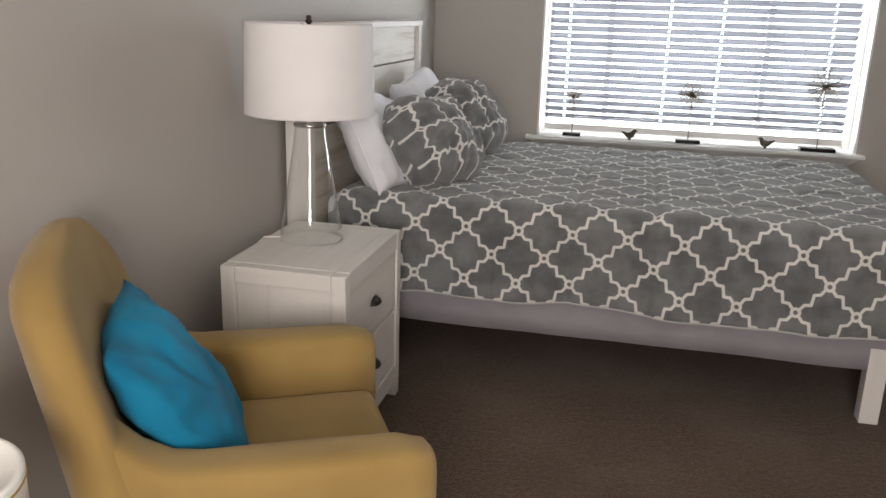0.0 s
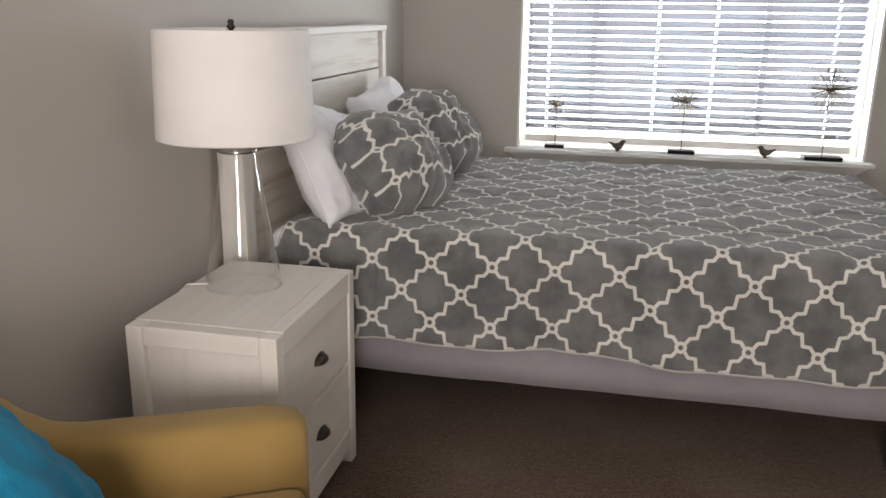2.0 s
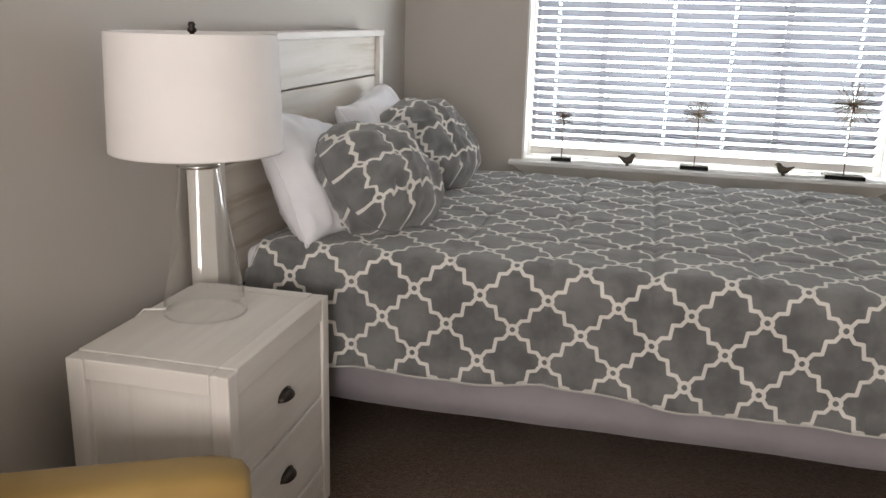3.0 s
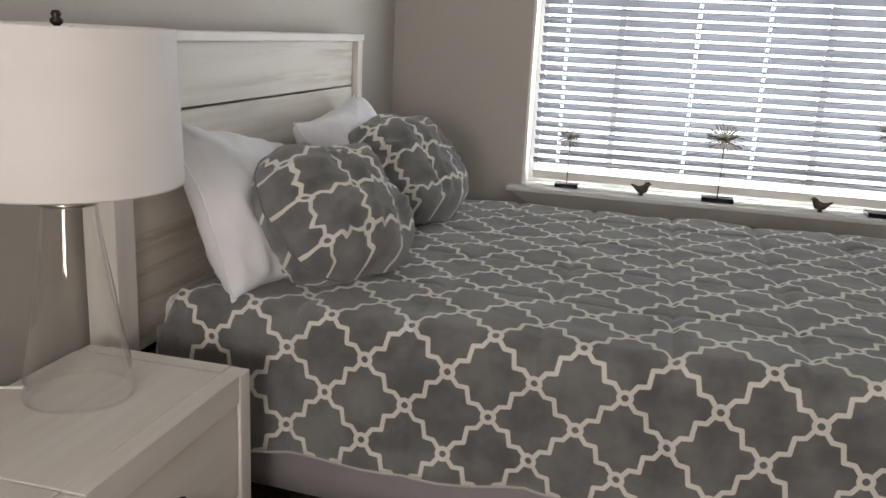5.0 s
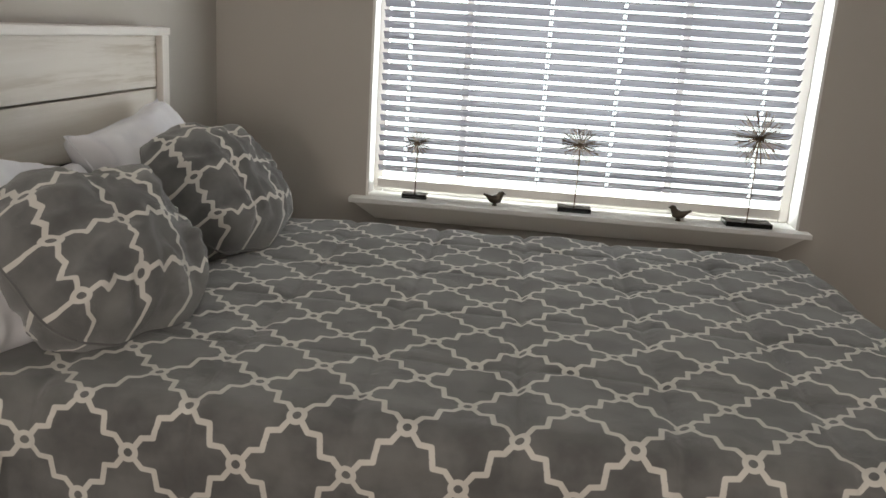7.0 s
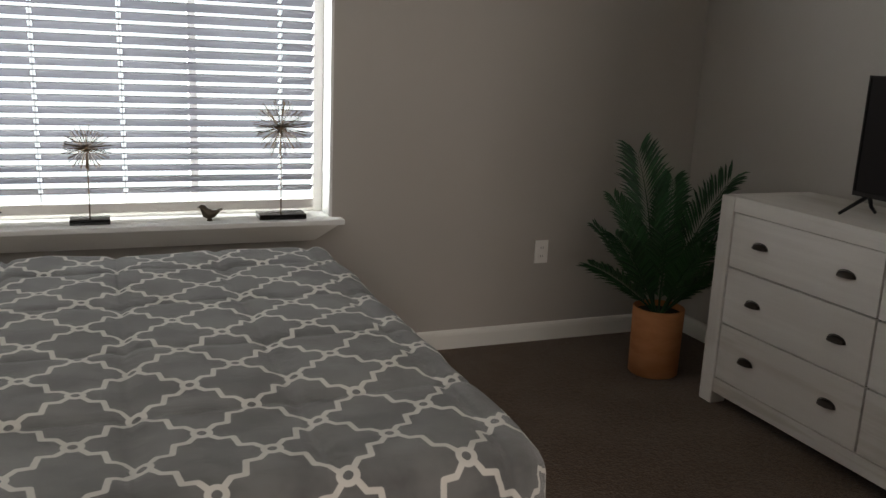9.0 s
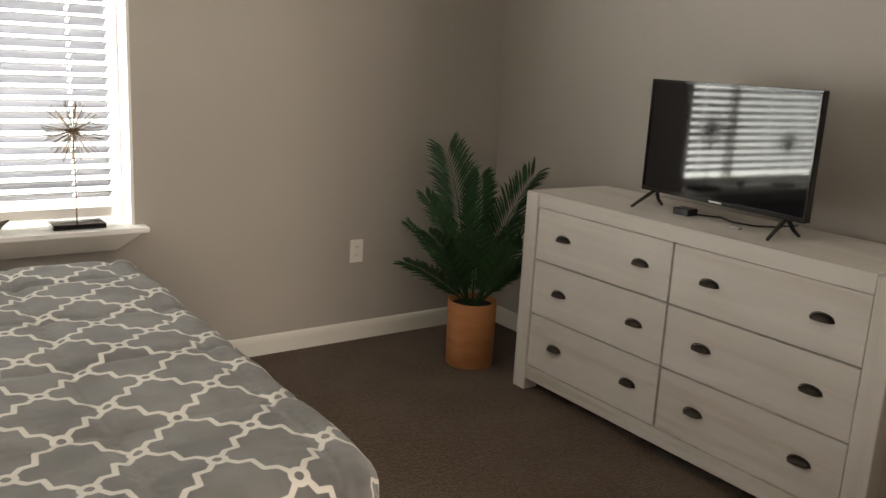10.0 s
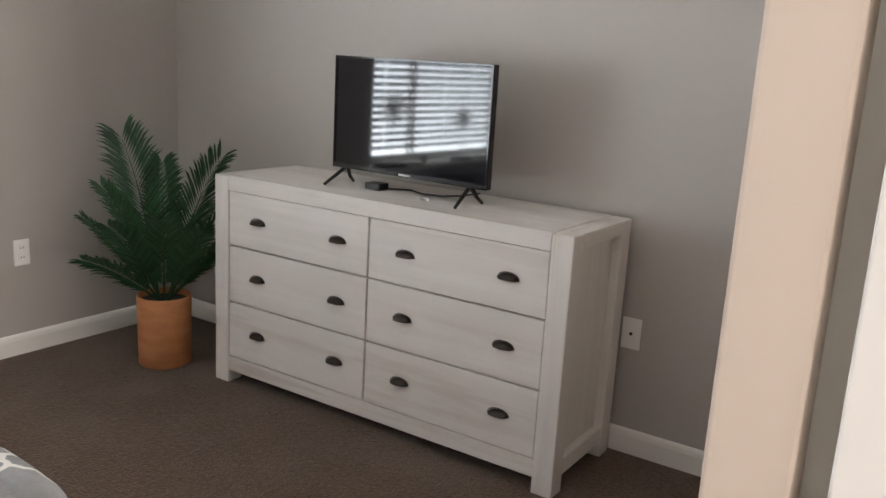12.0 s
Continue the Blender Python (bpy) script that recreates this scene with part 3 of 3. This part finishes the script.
def cup_pull(parent, m, w=0.074):
    """A half-dome bin pull with a flat flange on its back."""
    bm = bmesh.new()
    k, r = 12, 5
    rows_ = []
    for i in range(r + 1):
        th = (math.pi / 2) * i / r
        rows_.append([bm.verts.new((math.cos(math.pi * j / k) * w / 2, -0.024 * math.sin(th) * math.sin(math.pi * j / k) ** 0.7,
                                    0.021 * math.cos(th) * math.sin(math.pi * j / k) ** 0.8)) for j in range(k + 1)])
    for a, b in zip(rows_, rows_[1:]):
        for j in range(k):
            bm.faces.new((a[j], a[j + 1], b[j + 1], b[j]))
    bmesh.ops.remove_doubles(bm, verts=bm.verts, dist=1e-5)
    rim = tube([(math.cos(math.pi * j / 14) * (w / 2 + 0.003), -0.0012, 0.024 * math.sin(math.pi * j / 14) ** 0.8 if 0 < j < 14 else 0) for j in range(15)], [0.002] * 15, 6)
    bm = merged(bm, rim)
    ob = part("handle", bm, M_BRONZE, parent, "dark bronze cup pull", True)
    ob.matrix_basis = m
    return ob


# built facing -y: width along x, its front at y = 0
def chest(name, label, category, w, d, h, post, cols, rowz, m, pull_x, foot):
    t = thing(name, label, category, m)
    for x in (0, w - post):
        for y in (0, d - post):
            part("leg", box(x, x + post, y, y + post, 0, h - 0.002, 0.005), WASH[2], t)
    rail = 0.05
    part("top_board", box(post + 0.002, w - post - 0.002, post + 0.002, d, h - 0.036, h, 0.003), WASH[0], t)
    part("top_edge", merged(box(post + 0.002, w - post - 0.002, 0.002, post, h - 0.036, h), box(post + 0.002, w - post - 0.002, 0.002, 0.03, rowz[-1][1] + 0.003, h - 0.036)), WASH[0], t)
    for x in (0, w - post):
        part("top_end", box(x + 0.002, x + post, post + 0.001, d - post - 0.001, h - 0.054, h - 0.001, 0.004), WASH[1], t)
    part("bottom_rail", box(post, w - post, 0.003, 0.03, foot, rowz[0][0] - 0.004, 0.003), WASH[0], t)
    for x in (0, w - post):
        part("side_rail", box(x + 0.005, x + post - 0.005, post + 0.002, d - post - 0.002, foot, foot + 0.06, 0.004), WASH[1], t)
        part("side_panel", box(x + post / 2 - 0.004, x + post / 2 + 0.004, post - 0.005, d - post + 0.005, foot + 0.05, h - 0.05), WASH[2], t)
    part("back_panel", box(post, w - post, d - 0.02, d - 0.008, foot, h - 0.04), WASH[0], t)
    # near-black filler, so the shade between drawers lies in its colour
    part("carcase", box(post - 0.004, w - post + 0.004, 0.024, d - 0.022, foot + 0.01, h - 0.04), M_DARK, t, "near-black block for the shade inside the chest")
    cw = (w - 2 * post) / cols
    for c in range(cols):
        for z0, z1 in rowz:
            x0, x1 = post + c * cw + 0.004, post + (c + 1) * cw - 0.004
            dr = part("drawer", box(x0, x1, 0.006, 0.026, z0, z1, 0.003), WASH[0], t)
            for px in pull_x:
                cup_pull(dr, pose(x0 + (x1 - x0) * px, 0.006, (z0 + z1) / 2 - 0.006))
    return t


chest("nightstand", "whitewashed wooden nightstand with two drawers and bronze cup pulls", "nightstand", 0.615, 0.415, 0.655, 0.048, 1,
      [(0.130, 0.352), (0.362, 0.588)], pose(-0.925, 1.912, 0, 0, 0, 90), (0.5,), 0.055)

lamp = thing("table_lamp", "clear glass bottle table lamp with white drum shade, unlit", "lamp", pose(-1.182, 2.285, 0.656))
part("glass_base", lathe([(0.098, 0.0), (0.108, 0.004), (0.109, 0.012), (0.104, 0.05), (0.090, 0.13), (0.074, 0.23), (0.060, 0.32), (0.053, 0.375), (0.051, 0.395)], 56, False), M_GLASS, lamp, "clear tapered glass bottle", True)
part("base_ring", lathe([(0.104, 0.0), (0.1095, 0.001), (0.1095, 0.005), (0.106, 0.007), (0.104, 0.006)], 56, False), M_GLASS, lamp, "thick glass foot", True)
part("collar", lathe([(0.050, 0.394), (0.055, 0.396), (0.055, 0.404), (0.046, 0.408), (0.046, 0.414), (0.022, 0.420), (0.014, 0.45), (0.012, 0.50)], 40), M_NICKEL, lamp, "brushed nickel collar", True)
part("shade", lathe([(0.213, 0.440), (0.217, 0.438), (0.217, 0.442), (0.208, 0.727), (0.207, 0.730), (0.204, 0.729), (0.213, 0.440)], 72, False), M_SHADE, lamp, "white linen drum shade", True)
spider = bmesh.new()
for a in range(3):
    c, s = math.cos(a * 2.094), math.sin(a * 2.094)
    tube([(0, 0, 0.718), (0.205 * c, 0.205 * s, 0.724)], [0.002, 0.002], 6, spider)
part("shade_spider", spider, M_NICKEL, lamp)
part("harp", tube([(0.012 * 0 + 0.055 * math.sin(q), 0, 0.48 + 0.238 * (1 - math.cos(q)) / 2) for q in [math.pi * i / 10 for i in range(11)]], [0.002] * 11, 6), M_NICKEL, lamp)
part("finial", lathe([(0.006, 0.716), (0.006, 0.728), (0.011, 0.732), (0.012, 0.738), (0.007, 0.743), (0.010, 0.748), (0.006, 0.755)], 20), M_BRONZE, lamp, "dark metal finial", True)
cordp = [(-1.285, 2.255, 0.662), (-1.315, 2.245, 0.662), (-1.338, 2.235, 0.662), (-1.354, 2.225, 0.645), (-1.362, 2.22, 0.55), (-1.366, 2.22, 0.30), (-1.366, 2.22, 0.01)]
tagged(put("lamp_cord", tube(cordp, [0.003] * 7, 8), M_WHITEPL, None, "", True), "clear lamp cord running off the nightstand", "cord")

# ---- armchair ----
chair = thing("armchair", "mustard yellow upholstered armchair with rounded high back", "armchair", pose(-0.625, 1.405, 0, 0, 0, 29))
# local: front towards +x, width along y


def soft(bm, cuts, amount, seed):
    """Rounds and slightly rumples a padded shape."""
    bmesh.ops.subdivide_edges(bm, edges=bm.edges[:], cuts=cuts, use_grid_fill=True)
    for v in bm.verts:
        v.co += Vector((noise.noise(v.co * 5 + Vector((seed, 0, 0))), noise.noise(v.co * 5 + Vector((0, seed, 0))), noise.noise(v.co * 5 + Vector((0, 0, seed))))) * amount
    return bm


part("seat_base", box(-0.66, -0.03, -0.26, 0.26, 0.14, 0.34, 0.03, 3), M_YELLOW, chair, "", True)
part("seat_cushion", soft(box(-0.60, 0.0, -0.258, 0.258, 0.335, 0.455, 0.045, 4), 1, 0.006, 2), M_YELLOW, chair, "plump seat cushion", True)


def arm(side):
    """An arm whose top slopes gently down to a rounded front."""
    bm = bmesh.new()
    sec = 14
    loops = []
    for i in range(13):
        s = i / 12
        x = -0.66 + 0.66 * s
        top = 0.612 - 0.012 * s + 0.17 * max(0.0, (0.32 - s) / 0.32) ** 2
        half = 0.060 + 0.006 * math.sin(s * math.pi)
        if i == 12:
            half *= 0.86
        loop = []
        for k in range(sec):
            a = math.pi * k / (sec - 1)
            yy = math.copysign(abs(math.cos(a)) ** 0.55, math.cos(a)) * half
            zz = top - 0.055 + 0.055 * max(0.0, math.sin(a)) ** 0.6
            loop.append(bm.verts.new((x, side * 0.315 + yy, zz - (0.012 if i == 12 else 0))))
        loop.append(bm.verts.new((x, side * 0.315 - half, 0.13)))
        loop.append(bm.verts.new((x, side * 0.315 + half, 0.13)))
        loops.append(loop)
    k = len(loops[0])
    for a, b in zip(loops, loops[1:]):
        for j in range(k):
            bm.faces.new((a[j], b[j], b[(j + 1) % k], a[(j + 1) % k]))
    front = [bm.verts.new((v.co.x + 0.014, side * 0.315 + (v.co.y - side * 0.315) * 0.72, 0.13 + (v.co.z - 0.13) * 0.965)) for v in loops[-1]]
    for j in range(k):
        bm.faces.new((loops[-1][j], front[j], front[(j + 1) % k], loops[-1][(j + 1) % k]))
    bm.faces.new(front)
    bm.faces.new(list(reversed(loops[0])))
    bmesh.ops.recalc_face_normals(bm, faces=bm.faces)
    return part("armrest", bm, M_YELLOW, chair, "", True)


arm(1)
arm(-1)
# the back: a leaning padded slab, rounded at the top, its sides flowing down into the arms
bk = bmesh.new()
rows_ = []
for i in range(23):
    s = i / 22
    z = 0.14 + 0.86 * s
    wid = 0.388 - 0.02 * max(0.0, (s - 0.45)) * 2
    if s > 0.62:
        q = min(1.0, (s - 0.62) / 0.38)
        wid = 0.370 * (1 - q ** 3.0) ** 0.5 + 0.010
    lean = -0.55 - 0.14 * max(0, s - 0.3) ** 1.1 / 0.7
    thick = 0.15 - 0.03 * s
    if s > 0.86:
        thick *= max(0.25, (1 - ((s - 0.86) / 0.14) ** 2) ** 0.5)
    row = []
    for k in range(28):
        a = 2 * math.pi * k / 28
        ca, sa = math.cos(a), math.sin(a)
        y = wid * math.copysign(abs(ca) ** 0.5, ca)
        # wings curl forward at the sides
        wing = 0.05 * (abs(y) / 0.36) ** 3
        x = lean - thick / 2 + wing + thick / 2 * math.copysign(abs(sa) ** 0.7, sa)
        row.append(bk.verts.new((x, y, z)))
    rows_.append(row)
for a, b in zip(rows_, rows_[1:]):
    for k in range(28):
        bk.faces.new((a[k], a[(k + 1) % 28], b[(k + 1) % 28], b[k]))
bk.faces.new(rows_[0][::-1])
bk.faces.new(rows_[-1])
part("backrest", bk, M_YELLOW, chair, "rounded upholstered back", True)
for x in (-0.06, -0.60):
    for y in (-0.30, 0.30):
        part("leg", tube([(x, y, 0.135), (x + (0.015 if x > -0.3 else -0.02), y, 0.0)], [0.022, 0.014], 12), M_BRONZE, chair, "dark tapered wooden leg", True)

cm = pose(-0.625, 1.405, 0, 0, 0, 29)
c_at = cm @ Vector((-0.488, -0.055, 0.622))
c_f = cm.to_3x3() @ Vector((0.86, -0.06, 0.50))
pillow("throw_cushion", 0.40, 0.46, 0.19, facing(c_at, c_f, cm.to_3x3() @ Vector((-0.2, -0.10, 1))), M_TEAL,
       "teal blue velvet throw cushion propped in the armchair", "cushion", 6.3, 0.014, 0.12, "", 1.9, 0.0, 0.08)

side = thing("side_table", "small round white side table with thin gold rim", "side table", pose(-1.07, 0.48, 0))
part("tabletop", lathe([(0.142, 0.700), (0.149, 0.706), (0.149, 0.776), (0.145, 0.780), (0.138, 0.780), (0.136, 0.772)], 56), M_LACQ, side, "", True)
part("rim", lathe([(0.1492, 0.762), (0.1505, 0.763), (0.1505, 0.766), (0.1492, 0.767)], 56, False), M_GOLD, side, "thin gold rim")
part("pedestal", lathe([(0.12, 0.0), (0.12, 0.02), (0.04, 0.04), (0.028, 0.10), (0.028, 0.66), (0.08, 0.70)], 32), M_LACQ, side, "", True)

# ---- dresser, television, plant ----
chest("dresser", "whitewashed wooden dresser with six drawers and bronze cup pulls", "dresser", 1.605, 0.470, 0.885, 0.076, 2,
      [(0.122, 0.355), (0.361, 0.595), (0.601, 0.822)], pose(2.605, 4.272, 0, 0, 0, -90), (0.225, 0.803), 0.055)

TVP = pose(2.785, 3.447, 0.886, 0, 0, -92.4)
tv = thing("television", "black flat screen television switched off on the dresser", "television", TVP)
tw = 0.362
part("casing", merged(box(-tw, tw, 0.0, 0.028, 0.068, 0.495, 0.004), box(-tw + 0.12, tw - 0.12, 0.028, 0.070, 0.09, 0.36, 0.015)), M_BLACK, tv)
part("bezel", merged(box(-tw, tw, -0.006, 0.0, 0.068, 0.086, 0.002), box(-tw, tw, -0.006, 0.0, 0.486, 0.495, 0.002),
                     box(-tw, -tw + 0.009, -0.006, 0.0, 0.086, 0.486, 0.002), box(tw - 0.009, tw, -0.006, 0.0, 0.086, 0.486, 0.002)), M_EBONY, tv)
part("screen", box(-tw + 0.009, tw - 0.009, -0.002, -0.0005, 0.086, 0.486), M_SCREEN, tv, "dark glossy screen")
part("maker_badge", box(-0.028, 0.028, -0.0068, -0.006, 0.073, 0.079), M_SILVER, tv, "small silver badge")
for x, sgn in ((-0.30, -1), (0.285, 0.2)):
    for y in (-0.085, 0.085):
        part("foot", tube([(x, 0.014, 0.075), (x + sgn * 0.020, y * 0.6, 0.030), (x + sgn * 0.03, y, 0.006)], [0.009, 0.007, 0.006], 8), M_BLACK, tv, "splayed black foot", True)
tagged(put("power_adapter", box(2.79, 2.85, 3.570, 3.640, 0.8855, 0.912, 0.004), M_BLACK), "small black power adapter lying under the television", "adapter")
cable = [(2.83, 3.62, 0.892), (2.86, 3.56, 0.889), (2.90, 3.50, 0.889), (2.86, 3.42, 0.889), (2.88, 3.34, 0.889), (2.94, 3.30, 0.889), (3.05, 3.28, 0.890)]
tagged(put("tv_cable", tube(cable, [0.0035] * 7, 8), M_BLACK, None, "", True), "black cable curled on the dresser top", "cable")
tagged(put("cable_plug", box(2.765, 2.785, 3.325, 3.365, 0.8855, 0.895, 0.002), M_SILVER), "small silver cable plug on the dresser", "plug")

random.seed(21)
palm = thing("potted_palm", "artificial green palm in a terracotta cylinder pot", "potted plant", pose(2.590, 4.585, 0))
part("pot", lathe([(0.108, 0.0), (0.112, 0.004), (0.116, 0.308), (0.114, 0.312), (0.107, 0.312), (0.105, 0.282)], 48), M_POT, palm, "terracotta cylinder pot", True)
part("soil", lathe([(0.104, 0.280), (0.104, 0.286)], 32), M_SOIL, palm, "dark moss filling")


def frond(az, length, lift, droop, width, twist):
    """One palm frond: an arching stem and two ranks of narrow folded leaflets; twist turns the fan about its stem."""
    bm = bmesh.new()
    pts, d = [], Vector((math.cos(az) * math.cos(lift), math.sin(az) * math.cos(lift), math.sin(lift)))
    p = Vector((0.02 * math.cos(az), 0.02 * math.sin(az), 0.285))
    k = 16
    for i in range(k + 1):
        pts.append(p.copy())
        d = (d + Vector((math.cos(az) * 0.3, math.sin(az) * 0.3, -1)) * droop * (i / k) / k).normalized()
        p = p + d * length / k
    tube(pts, [0.0055 * (1 - 0.8 * i / k) for i in range(k + 1)], 6, bm)
    flat = Vector((-math.sin(az), math.cos(az), 0))
    n = 34
    for i in range(n):
        s = 0.20 + 0.80 * i / (n - 1)
        q = s * k
        j = min(int(q), k - 1)
        base = pts[j].lerp(pts[j + 1], q - j)
        along = (pts[j + 1] - pts[j]).normalized()
        sidev = (Matrix.Rotation(twist, 3, along) @ flat).normalized()
        up_ = sidev.cross(along)
        if up_.z < 0:
            up_ = -up_
        ll = width * (math.sin(math.pi * (0.16 + 0.70 * (s - 0.20) / 0.80)) ** 0.6) * random.uniform(0.90, 1.10)
        for sd in (1, -1):
            dirn = (along * (0.75 + 0.5 * s) + sidev * sd * 0.9 + up_ * (0.22 + random.uniform(-0.12, 0.12))).normalized()
            across = dirn.cross(up_).normalized() * 0.0068
            m1 = base + dirn * ll * 0.40
            m2 = base + dirn * ll * 0.75 + Vector((0, 0, -0.06 * ll))
            tip = base + dirn * ll + Vector((0, 0, -0.18 * ll))
            a, e = bm.verts.new(base), bm.verts.new(tip)
            ring1 = [bm.verts.new(m1 + across), bm.verts.new(m1 - up_ * 0.004), bm.verts.new(m1 - across)]
            ring2 = [bm.verts.new(m2 + across * 0.7), bm.verts.new(m2 - up_ * 0.003), bm.verts.new(m2 - across * 0.7)]
            for g in (0, 1):
                bm.faces.new((a, ring1[g], ring1[g + 1]))
                bm.faces.new((ring1[g], ring2[g], ring2[g + 1], ring1[g + 1]))
                bm.faces.new((ring2[g], e, ring2[g + 1]))
    # keep the leaves clear of the walls and the dresser
    for v in bm.verts:
        v.co.x = min(v.co.x, XR - 2.590 - 0.02)
        v.co.y = min(v.co.y, YW - 4.585 - 0.02)
        if v.co.z < 0.92 and v.co.x > -0.05:
            v.co.y = max(v.co.y, -0.270)
    return part("frond", bm, M_LEAF, palm)


# bearing, length, rise, droop, leaflet length, twist
for az, ln, lf, dr, wd, tw_ in ((2.50, 0.72, 83, 0.85, 0.22, 70), (-0.55, 0.66, 76, 1.0, 0.20, -55), (2.45, 0.47, 55, 0.5, 0.105, 40), (-0.75, 0.48, 46, 0.5, 0.11, -40),
                                (2.75, 0.56, 72, 0.9, 0.14, 35), (-0.25, 0.58, 60, 0.8, 0.14, -35), (4.05, 0.46, 66, 0.9, 0.14, 0), (3.4, 0.50, 58, 0.9, 0.14, 20),
                                (4.7, 0.46, 60, 0.9, 0.13, -20), (0.9, 0.62, 72, 0.7, 0.16, 0), (1.6, 0.52, 60, 0.7, 0.14, 15), (0.3, 0.50, 52, 0.7, 0.13, -15),
                                (3.0, 0.40, 40, 0.6, 0.12, 30), (5.2, 0.42, 52, 0.8, 0.12, -25)):
    frond(az, ln, radians(lf), dr, wd, radians(tw_))

# ---- on the sill ----
SZ = WZ0 + 0.0245
random.seed(9)


def starburst(x, y, base_w, head_z, radius, spikes, label):
    t = thing("starburst_ornament", label, "ornament", pose(x, y, SZ), "starburst ornaments")
    part("base", box(-base_w / 2, base_w / 2, -base_w * 0.28, base_w * 0.28, 0, 0.022, 0.002), M_EBONY, t, "black lacquered block base")
    part("stem", tube([(0, 0, 0.021), (0.001, 0, head_z * 0.5), (0, 0, head_z)], [0.0028] * 3, 8), M_WIRE, t)
    part("hub", lathe([(0.003, head_z - 0.011), (0.011, head_z - 0.005), (0.012, head_z), (0.009, head_z + 0.007), (0.003, head_z + 0.011)], 14), M_WIRE, t, "", True)
    me = bpy.data.meshes.new("spike")
    bm = tube([(0, 0, 0.06), (0, 0, 0.6), (0, 0, 1.0)], [0.0011, 0.0014, 0.0019], 5)
    bm.to_mesh(me)
    bm.free()
    me.materials.append(M_WIRE)
    for i in range(spikes):
        zz = 1 - 2 * (i + 0.5) / spikes
        a = i * 2.39996 + random.uniform(-0.2, 0.2)
        d = Vector((math.cos(a) * (1 - zz * zz) ** 0.5, math.sin(a) * (1 - zz * zz) ** 0.5 * 0.62, zz))
        c = Vector((0, 0, head_z))
        ln = radius * random.uniform(0.82, 1.05)
        sp = new("spike", me)
        sp.parent = t
        sp.matrix_basis = Matrix.Translation(c) @ d.to_track_quat("Z", "Y").to_matrix().to_4x4() @ Matrix.Diagonal((1, 1, ln, 1))
    return t


starburst(-0.520, 5.150, 0.115, 0.250, 0.062, 60, "small brass starburst ornament on black base")
starburst(0.210, 5.142, 0.150, 0.300, 0.092, 80, "medium brass starburst ornament on black base")
starburst(0.975, 5.140, 0.200, 0.388, 0.122, 96, "tall brass starburst ornament on black base")


def bird(x, y, turn, label):
    t = bmesh.new()
    rings = [(-0.052, 0.052, 0.004), (-0.036, 0.044, 0.007), (-0.018, 0.032, 0.015), (0.0, 0.028, 0.022), (0.014, 0.033, 0.021), (0.022, 0.046, 0.015), (0.028, 0.055, 0.015), (0.036, 0.058, 0.010), (0.042, 0.056, 0.004), (0.050, 0.055, 0.001)]
    tube([(a, 0, b) for a, b, r in rings], [r for a, b, r in rings], 14, t)
    foot = lathe([(0.012, 0.0), (0.012, 0.003), (0.006, 0.012)], 14)
    ob = put("bird_figurine", merged(t, foot), M_BIRD, None, "", True)
    ob.matrix_world = pose(x, y, SZ, 0, 0, turn)
    return tagged(ob, label, "figurine", "bird figurines")


bird(-0.150, 5.120, 8, "small bronze bird figurine on the window sill")
bird(0.672, 5.115, 165, "small bronze bird figurine facing the taller ornament")
